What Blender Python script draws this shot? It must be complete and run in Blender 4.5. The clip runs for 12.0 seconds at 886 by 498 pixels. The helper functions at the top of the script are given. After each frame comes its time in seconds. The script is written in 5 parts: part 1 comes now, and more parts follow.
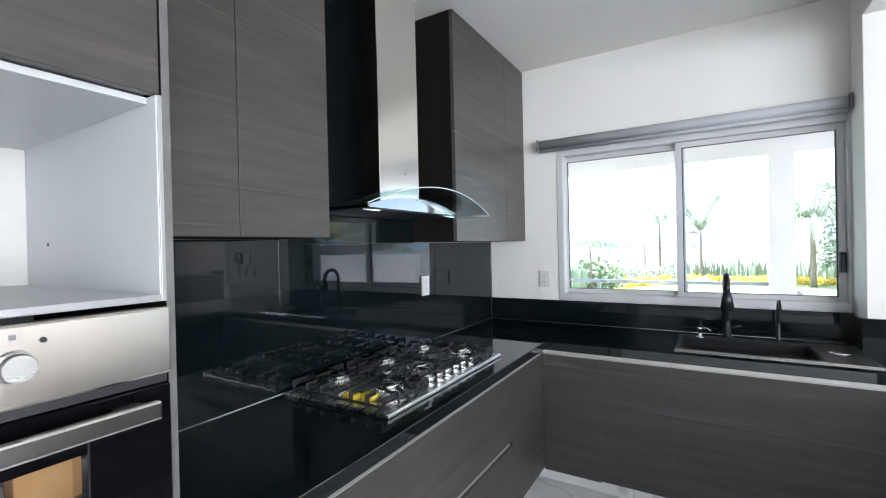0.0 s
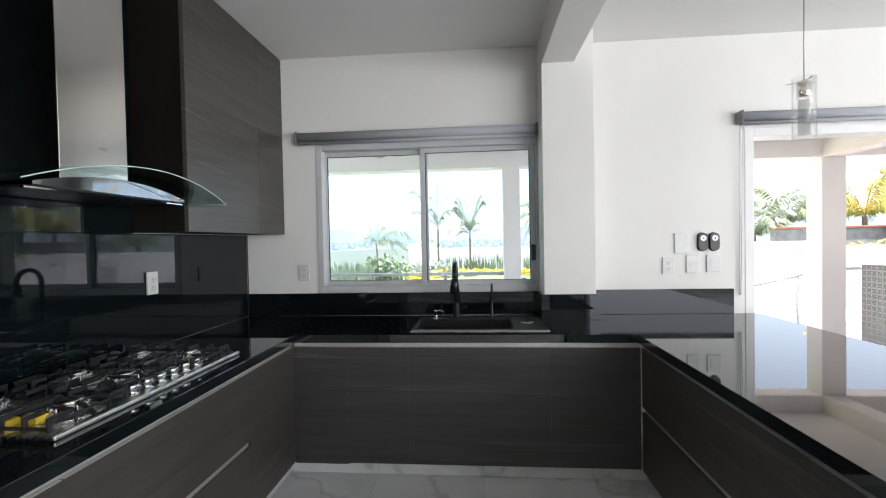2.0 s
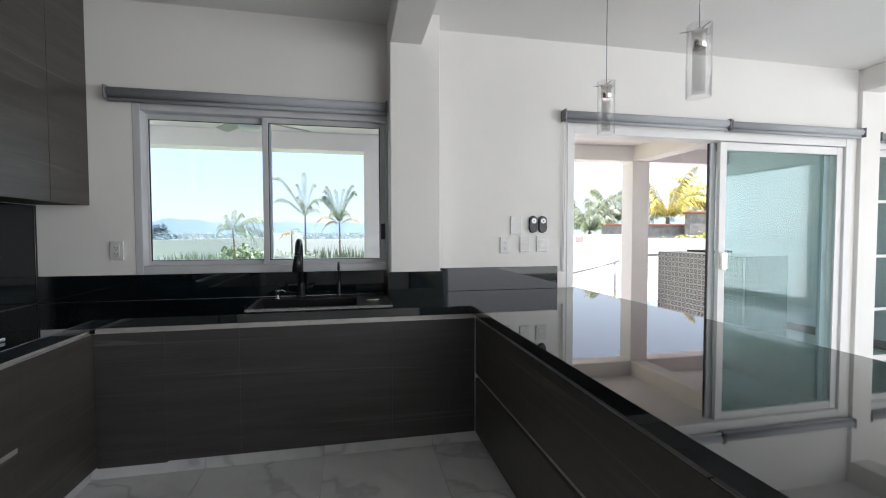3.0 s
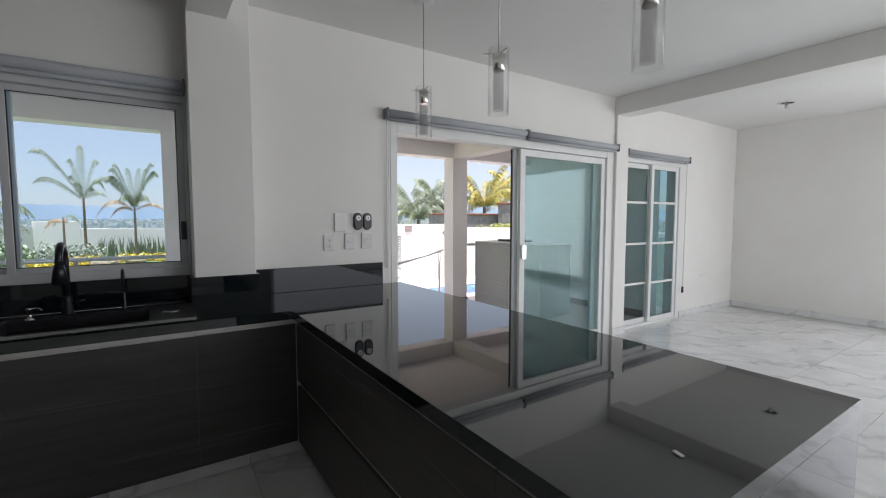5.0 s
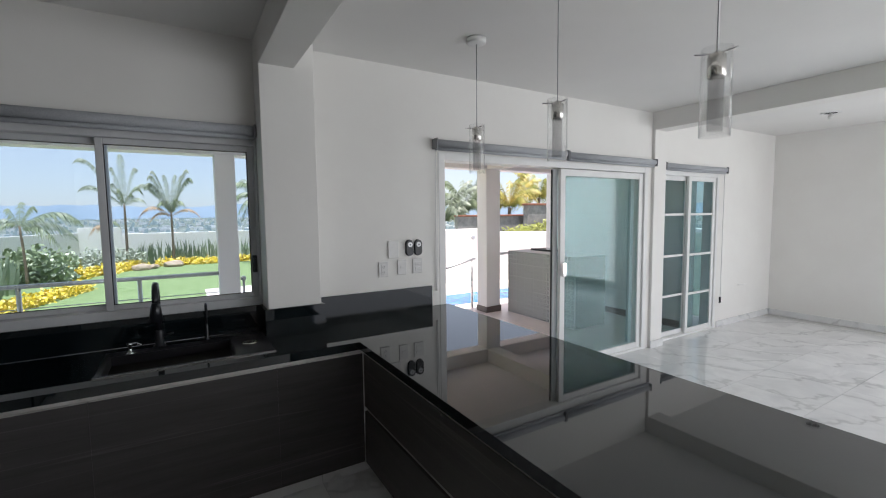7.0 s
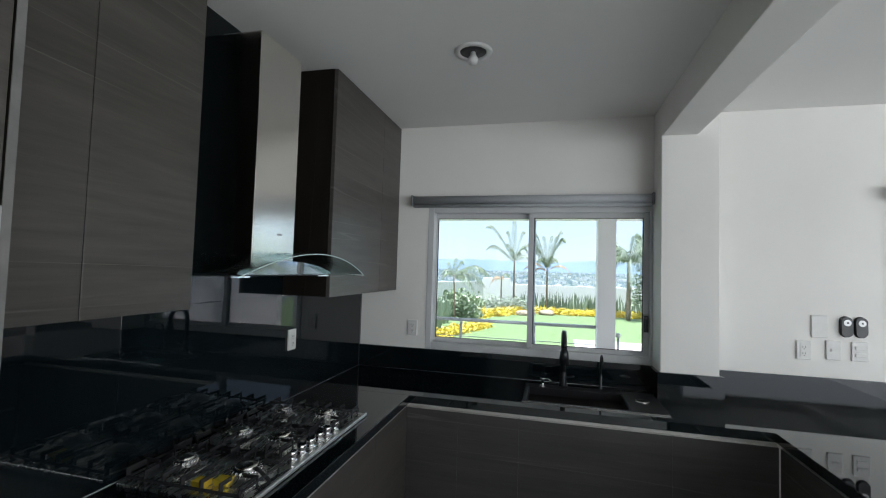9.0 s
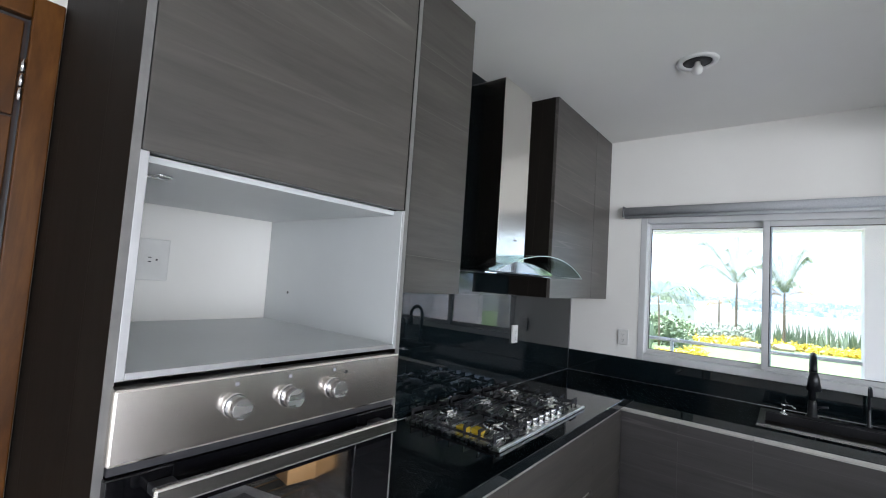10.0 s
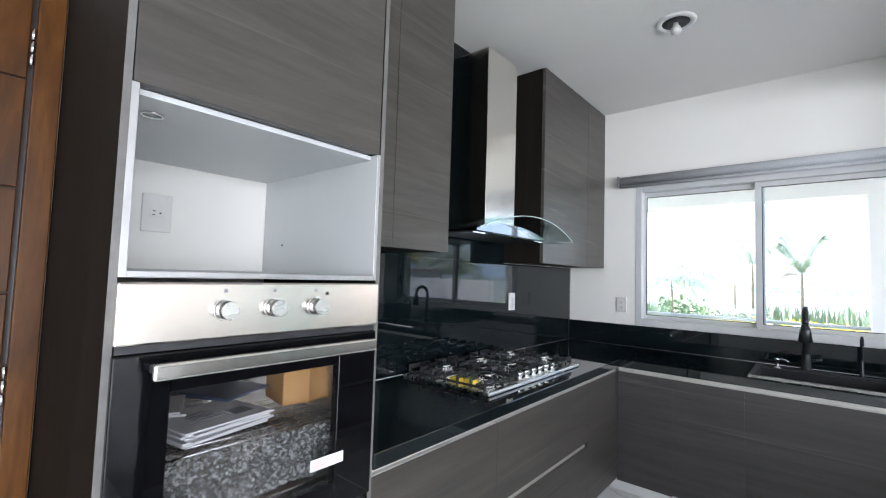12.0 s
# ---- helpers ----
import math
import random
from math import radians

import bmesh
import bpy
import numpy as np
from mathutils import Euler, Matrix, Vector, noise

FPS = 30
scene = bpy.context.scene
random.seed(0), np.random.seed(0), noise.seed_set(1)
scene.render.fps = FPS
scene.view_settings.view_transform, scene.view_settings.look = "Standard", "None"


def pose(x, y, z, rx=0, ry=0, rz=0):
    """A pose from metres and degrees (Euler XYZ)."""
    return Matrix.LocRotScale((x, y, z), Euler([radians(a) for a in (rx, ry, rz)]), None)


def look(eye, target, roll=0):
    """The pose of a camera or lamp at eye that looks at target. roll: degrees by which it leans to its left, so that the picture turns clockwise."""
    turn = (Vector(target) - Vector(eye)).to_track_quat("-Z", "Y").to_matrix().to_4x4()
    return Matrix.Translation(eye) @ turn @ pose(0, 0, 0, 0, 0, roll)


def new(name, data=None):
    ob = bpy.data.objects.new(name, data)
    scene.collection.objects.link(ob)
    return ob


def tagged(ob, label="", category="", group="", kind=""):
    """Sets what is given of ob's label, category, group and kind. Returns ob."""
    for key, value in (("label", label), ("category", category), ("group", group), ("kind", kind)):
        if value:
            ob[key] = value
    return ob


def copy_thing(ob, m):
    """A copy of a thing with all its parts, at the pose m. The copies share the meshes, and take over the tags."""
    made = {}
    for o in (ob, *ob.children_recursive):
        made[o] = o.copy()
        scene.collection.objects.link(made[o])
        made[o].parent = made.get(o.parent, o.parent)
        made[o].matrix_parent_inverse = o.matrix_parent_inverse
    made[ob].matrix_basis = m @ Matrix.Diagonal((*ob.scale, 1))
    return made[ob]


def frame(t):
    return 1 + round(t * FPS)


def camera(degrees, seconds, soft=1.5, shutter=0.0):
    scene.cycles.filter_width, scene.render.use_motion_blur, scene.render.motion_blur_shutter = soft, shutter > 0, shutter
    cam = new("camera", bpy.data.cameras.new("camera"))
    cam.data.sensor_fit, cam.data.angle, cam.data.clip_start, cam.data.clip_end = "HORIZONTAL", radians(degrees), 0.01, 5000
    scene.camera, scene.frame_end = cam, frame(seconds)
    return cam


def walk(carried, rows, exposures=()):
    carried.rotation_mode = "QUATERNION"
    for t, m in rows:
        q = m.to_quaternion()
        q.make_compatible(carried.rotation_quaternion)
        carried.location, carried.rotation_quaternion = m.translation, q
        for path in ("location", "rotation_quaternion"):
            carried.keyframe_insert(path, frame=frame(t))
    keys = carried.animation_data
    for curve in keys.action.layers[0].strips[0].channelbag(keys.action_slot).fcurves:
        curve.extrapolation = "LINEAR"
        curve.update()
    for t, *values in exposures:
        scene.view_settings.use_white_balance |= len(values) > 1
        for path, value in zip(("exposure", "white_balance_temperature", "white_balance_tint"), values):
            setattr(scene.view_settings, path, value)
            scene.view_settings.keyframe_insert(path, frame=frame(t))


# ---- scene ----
cam = camera(91.2, 12.0, soft=1.1)
PATH = [
    (0, (1.436, -3.074, 1.387), (0.403, -1.361, 1.376), -1.3),
    (0.5, (1.472, -3.068, 1.392), (0.461, -1.343, 1.387), -1.4),
    (1, (1.522, -3.029, 1.378), (0.72, -1.197, 1.367), -1.5),
    (1.5, (1.595, -3.018, 1.358), (1.105, -1.079, 1.34), -1.4),
    (2, (1.69, -3.03, 1.349), (1.527, -1.037, 1.31), -1.1),
    (2.5, (1.786, -3.046, 1.329), (1.926, -1.052, 1.274), -0.5),
    (3, (1.862, -3.031, 1.243), (2.27, -1.075, 1.17), -0.1),
    (3.5, (1.894, -3.009, 1.131), (2.564, -1.127, 1.044), 0.3),
    (3.7, (1.895, -3.024, 1.118), (2.666, -1.181, 1.025), 0.3),
    (5.3, (1.932, -3.038, 1.384), (3.048, -1.384, 1.242), 0.0),
    (5.5, (1.911, -3.043, 1.419), (3.028, -1.391, 1.275), 0.0),
    (6, (1.852, -3.045, 1.489), (2.969, -1.393, 1.341), -0.2),
    (6.5, (1.802, -3.04, 1.524), (2.897, -1.374, 1.375), -0.3),
    (6.7, (1.753, -3.034, 1.549), (2.83, -1.356, 1.395), -0.4),
    (8.3, (1.537, -2.953, 1.572), (1.804, -0.971, 1.522), 0.1),
    (8.5, (1.529, -3.018, 1.6), (1.594, -1.019, 1.594), 0.9),
    (9, (1.438, -3.15, 1.584), (0.958, -1.211, 1.676), 1.7),
    (9.5, (1.399, -3.349, 1.552), (0.457, -1.589, 1.677), 2.8),
    (10, (1.419, -3.491, 1.492), (0.173, -1.933, 1.626), 3.8),
    (10.5, (1.472, -3.519, 1.423), (0.086, -2.085, 1.566), 4.3),
    (11, (1.491, -3.494, 1.329), (0.103, -2.062, 1.48), 3.9),
    (11.5, (1.522, -3.492, 1.299), (0.13, -2.061, 1.433), 1.8),
    (12, (1.565, -3.486, 1.327), (0.272, -1.965, 1.444), 1.8),
]
EXPOSURES = [(t, 1.3 * s, 5900 if t < 2 or t > 9.2 else (6000 if t > 8 else 6150), 9 if 8.7 < t < 9.2 else 13) for t, s in ((0, 2.05), (1, 1.92), (1.5, 1.6), (2, 1.5), (2.5, 1.27), (3.5, 0.9), (3.7, 0.77), (5.5, 0.56), (6.5, 0.58), (8.5, 1.0), (9, 1.08), (9.5, 1.45), (10, 1.66), (10.5, 1.86), (12, 2.0))]
walk(cam, [(t, look(e, g, r)) for t, e, g, r in PATH], EXPOSURES)

# ---- light ----
SUN_EL, SUN_ROT = radians(80), radians(215)
world = bpy.data.worlds.new("sky")
scene.world = world
world.use_nodes = True
wn = world.node_tree.nodes
sky = wn.new("ShaderNodeTexSky")
sky.sky_type, sky.sun_disc = "NISHITA", False
sky.sun_elevation, sky.sun_rotation = SUN_EL, SUN_ROT
sky.air_density, sky.dust_density, sky.ozone_density = 1.0, 0.7, 1.2
wn["Background"].inputs["Strength"].default_value = 0.108
haze = wn.new("ShaderNodeMix")
haze.data_type = "RGBA"
haze.inputs["Factor"].default_value = 0.66
haze.inputs[7].default_value = (4.6, 4.75, 4.95, 1)
world.node_tree.links.new(sky.outputs[0], haze.inputs[6])
world.node_tree.links.new(haze.outputs[2], wn["Background"].inputs["Color"])
sun_data = bpy.data.lights.new("sun", "SUN")
sun_data.energy, sun_data.angle, sun_data.color = 4.7, radians(0.6), (1.0, 0.93, 0.83)
sun = new("sun", sun_data)
sun.matrix_world = look((0, 0, 30), Vector((0, 0, 30)) + Vector((-math.sin(SUN_ROT) * math.cos(SUN_EL), -math.cos(SUN_ROT) * math.cos(SUN_EL), -math.sin(SUN_EL))))


def area_fill(name, m, w, h, power):
    d = bpy.data.lights.new(name, "AREA")
    d.shape, d.size, d.size_y, d.energy, d.color = "RECTANGLE", w, h, power, (1.0, 0.98, 0.95)
    ob = new(name, d)
    ob.matrix_world = m
    return ob


# added fill lamp in an invented, unseen opening at the living room's far end
area_fill("east_fill_light", look((9.24, -4.7, 1.25), (0, -4.7, 1.25)), 4.0, 2.2, 50)
# second added fill lamp, in an invented opening behind the viewer
area_fill("rear_fill_light", look((6.35, -6.93, 1.35), (6.35, 0, 1.4)), 4.6, 2.2, 42)

# ---- materials ----


def mat(name, color, rough=0.5, metal=0.0, spec=0.5):
    m = bpy.data.materials.new(name)
    m.use_nodes = True
    b = m.node_tree.nodes["Principled BSDF"]
    b.inputs["Base Color"].default_value = (*color, 1)
    b.inputs["Roughness"].default_value = rough
    b.inputs["Metallic"].default_value = metal
    b.inputs["Specular IOR Level"].default_value = spec
    return m


def node(m, kind, **values):
    n = m.node_tree.nodes.new(kind)
    for k, v in values.items():
        n.inputs[k.replace("_", " ")].default_value = v
    return n


def link(m, a, b):
    m.node_tree.links.new(a, b)


def coords(m, scale=(1, 1, 1), rot=(0, 0, 0)):
    c = m.node_tree.nodes.new("ShaderNodeTexCoord")
    g = m.node_tree.nodes.new("ShaderNodeMapping")
    g.inputs["Scale"].default_value = scale
    g.inputs["Rotation"].default_value = rot
    link(m, c.outputs["Object"], g.inputs["Vector"])
    return g.outputs["Vector"]


def ramp(m, fac, stops):
    r = m.node_tree.nodes.new("ShaderNodeValToRGB")
    e = r.color_ramp.elements
    while len(e) < len(stops):
        e.new(0.5)
    for el, (p, c) in zip(e, stops):
        el.position, el.color = p, (*c, 1)
    link(m, fac, r.inputs["Fac"])
    return r.outputs["Color"]


def noise_tex(m, vec, scale, detail=4, rough=0.55, dist=0.0):
    n = node(m, "ShaderNodeTexNoise", Scale=scale, Detail=detail, Roughness=rough, Distortion=dist)
    link(m, vec, n.inputs["Vector"])
    return n.outputs["Fac"]


def bump(m, height, strength, distance=0.002):
    b = node(m, "ShaderNodeBump", Strength=strength, Distance=distance)
    link(m, height, b.inputs["Height"])
    link(m, b.outputs["Normal"], m.node_tree.nodes["Principled BSDF"].inputs["Normal"])


def vary(m, color_a, color_b, scale, stretch=(1, 1, 1), detail=5, lo=0.35, hi=0.65, rough=None, bumps=0.0, bump_scale=None, dist=0.0, bd=0.002):
    """Two colours mixed by noise, with roughness variation and a fine relief."""
    b = m.node_tree.nodes["Principled BSDF"]
    v = coords(m, stretch)
    f = noise_tex(m, v, scale, detail, 0.6, dist)
    link(m, ramp(m, f, [(lo, color_a), (hi, color_b)]), b.inputs["Base Color"])
    if rough:
        f2 = noise_tex(m, v, scale * 0.37, 3)
        r = node(m, "ShaderNodeMapRange", To_Min=rough[0], To_Max=rough[1])
        link(m, f2, r.inputs["Value"])
        link(m, r.outputs[0], b.inputs["Roughness"])
    if bumps:
        bump(m, noise_tex(m, v, bump_scale or scale * 4, 3), bumps, bd)
    return m


WALL = vary(mat("wall_paint", (0.8, 0.79, 0.76), 0.85), (0.80, 0.785, 0.755), (0.83, 0.82, 0.79), 1.3, bumps=0.25, bump_scale=14, bd=0.004)
CEIL = vary(mat("ceiling_paint", (0.8, 0.79, 0.76), 0.9), (0.80, 0.79, 0.77), (0.83, 0.82, 0.80), 0.9, bumps=0.12, bump_scale=200, bd=0.001)


def dark_wood(name, stretch, a=(0.044, 0.041, 0.039), b=(0.094, 0.088, 0.084), rough=(0.30, 0.46)):
    """Charcoal laminate with a long horizontal grain and fine pore lines."""
    m = mat(name, a, 0.42)
    p = m.node_tree.nodes["Principled BSDF"]
    v = coords(m, stretch)
    f = noise_tex(m, v, 3.0, 8, 0.65, 0.4)
    c = ramp(m, f, [(0.25, a), (0.5, tuple(0.5 * (i + j) for i, j in zip(a, b))), (0.75, b)])
    fine = noise_tex(m, v, 17.0, 5, 0.7)
    v2 = coords(m, tuple(s * 0.8 if s < 1 else s * 1.3 for s in stretch), (0.03, 0.03, 0))
    ridge = noise_tex(m, v2, 2.0, 2, 0.5, 0.3)
    band = node(m, "ShaderNodeMath")
    band.operation = "PINGPONG"
    link(m, ridge, band.inputs[0])
    band.inputs[1].default_value = 0.05
    streak = node(m, "ShaderNodeMapRange", From_Min=0.0, From_Max=0.006, To_Min=0.25, To_Max=0.5)
    link(m, band.outputs[0], streak.inputs["Value"])
    both = node(m, "ShaderNodeMix")
    both.inputs["Factor"].default_value = 0.5
    link(m, fine, both.inputs[2])
    link(m, streak.outputs[0], both.inputs[3])
    g = both.outputs[0]
    mix = m.node_tree.nodes.new("ShaderNodeMix")
    mix.data_type, mix.blend_type = "RGBA", "MULTIPLY"
    mix.inputs["Factor"].default_value = 0.3
    link(m, c, mix.inputs[6])
    link(m, ramp(m, g, [(0.34, (0.55, 0.53, 0.52)), (0.52, (1, 1, 1))]), mix.inputs[7])
    # a few long wandering ridges with a pale and a dark lip
    v3 = coords(m, tuple(0.16 if s < 1 else s * 1.2 for s in stretch), (0.03, 0.03, 0.0))
    wander = noise_tex(m, v3, 0.62, 3, 0.4, 0.0)
    ridges = node(m, "ShaderNodeMath")
    ridges.operation = "PINGPONG"
    link(m, wander, ridges.inputs[0])
    ridges.inputs[1].default_value = 0.07
    gaps = noise_tex(m, coords(m, tuple(s * 1.6 for s in stretch)), 0.9, 2)
    both2 = node(m, "ShaderNodeMapRange", From_Min=0.0, From_Max=0.0045, To_Min=1.0, To_Max=0.0)
    link(m, ridges.outputs[0], both2.inputs["Value"])
    hold = node(m, "ShaderNodeMapRange", From_Min=0.45, From_Max=0.6, To_Min=0.0, To_Max=1.0)
    link(m, gaps, hold.inputs["Value"])
    amount = node(m, "ShaderNodeMath")
    amount.operation = "MULTIPLY"
    link(m, both2.outputs[0], amount.inputs[0])
    link(m, hold.outputs[0], amount.inputs[1])
    lip = m.node_tree.nodes.new("ShaderNodeMix")
    lip.data_type = "RGBA"
    link(m, amount.outputs[0], lip.inputs["Factor"])
    link(m, mix.outputs[2], lip.inputs[6])
    lip.inputs[7].default_value = (*tuple(c * 1.35 for c in b), 1)
    link(m, lip.outputs[2], p.inputs["Base Color"])
    r = node(m, "ShaderNodeMapRange", To_Min=rough[0], To_Max=rough[1])
    link(m, g, r.inputs["Value"])
    link(m, r.outputs[0], p.inputs["Roughness"])
    bump(m, both2.outputs[0], 0.3, 0.001)
    return m


WOOD_LEFT = dark_wood("charcoal_laminate", (2.0, 0.5, 7.0), (0.041, 0.0375, 0.0335), (0.089, 0.081, 0.0725))
WOOD_BACK = dark_wood("charcoal_laminate_b", (0.5, 2.0, 7.0), (0.034, 0.0315, 0.0315), (0.071, 0.066, 0.066))
# laminate copy darkened to near black: shade on the sides is in its colour
WOOD_SHADED = dark_wood("charcoal_laminate_shaded", (2.2, 2.2, 0.5), (0.009, 0.0074, 0.006), (0.016, 0.0132, 0.0108), (0.55, 0.7))
WOOD_SHADED.node_tree.nodes["Principled BSDF"].inputs["Specular IOR Level"].default_value = 0.12


def granite(name, spec):
    m = mat(name, (0.006, 0.007, 0.009), 0.03, spec=spec)
    p = m.node_tree.nodes["Principled BSDF"]
    v = coords(m)
    f = noise_tex(m, v, 420, 2, 0.7)
    g = noise_tex(m, v, 9, 5, 0.6)
    c1 = ramp(m, f, [(0.6, (0.0035, 0.0062, 0.0075)), (0.74, (0.013, 0.018, 0.021))])
    mix = m.node_tree.nodes.new("ShaderNodeMix")
    mix.data_type, mix.blend_type = "RGBA", "ADD"
    mix.inputs["Factor"].default_value = 1.0
    link(m, c1, mix.inputs[6])
    link(m, ramp(m, g, [(0.4, (0, 0, 0)), (0.7, (0.002, 0.0035, 0.0045))]), mix.inputs[7])
    link(m, mix.outputs[2], p.inputs["Base Color"])
    r = node(m, "ShaderNodeMapRange", To_Min=0.012, To_Max=0.045)
    link(m, g, r.inputs["Value"])
    link(m, r.outputs[0], p.inputs["Roughness"])
    return m


GRANITE = granite("black_granite", 0.85)
SPLASH = granite("black_granite_panel", 0.4)


def marble():
    """Polished white tile with grey veins, each tile with its own cut."""
    m = mat("marble_tile", (0.78, 0.78, 0.77), 0.08)
    p = m.node_tree.nodes["Principled BSDF"]
    c = m.node_tree.nodes.new("ShaderNodeTexCoord")
    info = m.node_tree.nodes.new("ShaderNodeObjectInfo")
    comb = m.node_tree.nodes.new("ShaderNodeVectorMath")
    comb.operation = "MULTIPLY_ADD"
    link(m, info.outputs["Random"], comb.inputs[0])
    comb.inputs[1].default_value = (37.0, 91.0, 13.0)
    link(m, c.outputs["Object"], comb.inputs[2])
    v = comb.outputs[0]
    w = node(m, "ShaderNodeTexWave", Scale=0.9, Distortion=9.0, Detail=4.0, Detail_Scale=1.4, Detail_Roughness=0.62)
    w.bands_direction = "DIAGONAL"
    link(m, v, w.inputs["Vector"])
    f = noise_tex(m, v, 2.2, 6, 0.6, 1.2)
    vein = ramp(m, w.outputs["Fac"], [(0.0, (0.62, 0.62, 0.62)), (0.03, (0.74, 0.74, 0.735)), (0.12, (0.79, 0.79, 0.785))])
    cloud = ramp(m, f, [(0.35, (0.86, 0.86, 0.87)), (0.6, (1, 1, 1))])
    mix = m.node_tree.nodes.new("ShaderNodeMix")
    mix.data_type, mix.blend_type = "RGBA", "MULTIPLY"
    mix.inputs["Factor"].default_value = 1.0
    link(m, vein, mix.inputs[6])
    link(m, cloud, mix.inputs[7])
    link(m, mix.outputs[2], p.inputs["Base Color"])
    r = node(m, "ShaderNodeMapRange", To_Min=0.03, To_Max=0.10)
    link(m, f, r.inputs["Value"])
    link(m, r.outputs[0], p.inputs["Roughness"])
    return m


MARBLE = marble()
GROUT = vary(mat("grout", (0.5, 0.5, 0.49), 0.9), (0.5, 0.5, 0.49), (0.6, 0.6, 0.58), 30)


def brushed(name, color, rough, stretch):
    m = mat(name, color, rough, 1.0)
    v = coords(m, stretch)
    f = noise_tex(m, v, 60, 3, 0.6)
    r = node(m, "ShaderNodeMapRange", To_Min=rough * 0.75, To_Max=rough * 1.35)
    link(m, f, r.inputs["Value"])
    link(m, r.outputs[0], m.node_tree.nodes["Principled BSDF"].inputs["Roughness"])
    bump(m, f, 0.02, 0.0003)
    return m


STEEL = brushed("brushed_steel", (0.66, 0.64, 0.61), 0.19, (1, 0.05, 6))
STEEL_V = brushed("brushed_steel_upright", (0.80, 0.775, 0.73), 0.16, (6, 6, 0.05))
HOB_STEEL = brushed("hob_steel", (0.80, 0.79, 0.77), 0.26, (1, 0.2, 1))
PANEL_STEEL = brushed("panel_steel", (0.82, 0.76, 0.70), 0.21, (1, 6, 0.05))
RIM_STEEL = brushed("rim_steel", (0.9, 0.9, 0.9), 0.42, (1, 0.1, 1))
CHROME = mat("chrome", (0.75, 0.75, 0.76), 0.08, 1.0)
ALU = vary(mat("satin_aluminium", (0.62, 0.62, 0.63), 0.35, 0.85), (0.40, 0.40, 0.41), (0.48, 0.48, 0.49), 8, rough=(0.36, 0.5))
GRIP = vary(mat("pale_grip_aluminium", (0.8, 0.78, 0.75), 0.4, 0.6), (0.56, 0.545, 0.52), (0.64, 0.625, 0.60), 8, rough=(0.36, 0.5))
# frame colour lowered to grey so that it carries the shade on the frame
FRAME = vary(mat("shaded_frame_paint", (0.6, 0.61, 0.62), 0.42), (0.54, 0.55, 0.565), (0.60, 0.61, 0.62), 3, rough=(0.35, 0.5))
WHITE_FRAME = vary(mat("white_frame_paint", (0.78, 0.78, 0.77), 0.4), (0.76, 0.76, 0.75), (0.8, 0.8, 0.79), 3, rough=(0.35, 0.5))
MELAMINE = vary(mat("white_melamine", (0.74, 0.76, 0.78), 0.4), (0.585, 0.605, 0.61), (0.625, 0.645, 0.65), 2, rough=(0.35, 0.5))
PLASTIC = vary(mat("white_plastic", (0.78, 0.77, 0.74), 0.35), (0.66, 0.655, 0.64), (0.72, 0.715, 0.70), 15)
BLACK_PLASTIC = vary(mat("black_plastic", (0.02, 0.02, 0.024), 0.4), (0.018, 0.018, 0.022), (0.03, 0.03, 0.034), 25)
CAST = vary(mat("cast_iron", (0.02, 0.02, 0.022), 0.55), (0.012, 0.012, 0.0135), (0.026, 0.026, 0.029), 40, bumps=0.3, bump_scale=300, bd=0.001)
MATTE_BLACK = vary(mat("matte_black_metal", (0.015, 0.016, 0.019), 0.3, 0.3), (0.013, 0.014, 0.017), (0.02, 0.022, 0.026), 20)
FABRIC = vary(mat("grey_blind_fabric", (0.2, 0.205, 0.215), 0.8), (0.37, 0.385, 0.41), (0.44, 0.455, 0.48), 120, bumps=0.3, bump_scale=500, bd=0.001)
SINK = vary(mat("sink_composite", (0.02, 0.02, 0.024), 0.35), (0.008, 0.008, 0.0095), (0.018, 0.018, 0.021), 200)
OVEN_BLACK = mat("oven_black_glass", (0.004, 0.004, 0.005), 0.03, spec=0.35)
YELLOW = vary(mat("yellow_paper", (0.75, 0.55, 0.03), 0.6), (0.72, 0.52, 0.03), (0.8, 0.6, 0.05), 20)
CARD = vary(mat("cardboard", (0.58, 0.33, 0.13), 0.85), (0.55, 0.31, 0.12), (0.62, 0.37, 0.16), 14, bumps=0.2, bump_scale=120)
PAPER = vary(mat("paper", (0.75, 0.75, 0.76), 0.8), (0.70, 0.70, 0.72), (0.8, 0.8, 0.8), 8)
INK = vary(mat("grey_print", (0.25, 0.25, 0.27), 0.7), (0.22, 0.22, 0.24), (0.3, 0.3, 0.32), 20)
PINK_INK = vary(mat("red_print", (0.65, 0.25, 0.22), 0.7), (0.62, 0.34, 0.32), (0.7, 0.42, 0.39), 20)
# pale specks in the film's colour are painted glints; the bump adds the crumple
BAG = vary(mat("glint_speckled_film", (0.75, 0.78, 0.78), 0.15), (0.12, 0.13, 0.13), (0.85, 0.87, 0.87), 95, lo=0.4, hi=0.66, rough=(0.04, 0.12), bumps=0.9, bump_scale=130, bd=0.012)
BAG.node_tree.nodes["Principled BSDF"].inputs["Alpha"].default_value = 0.42


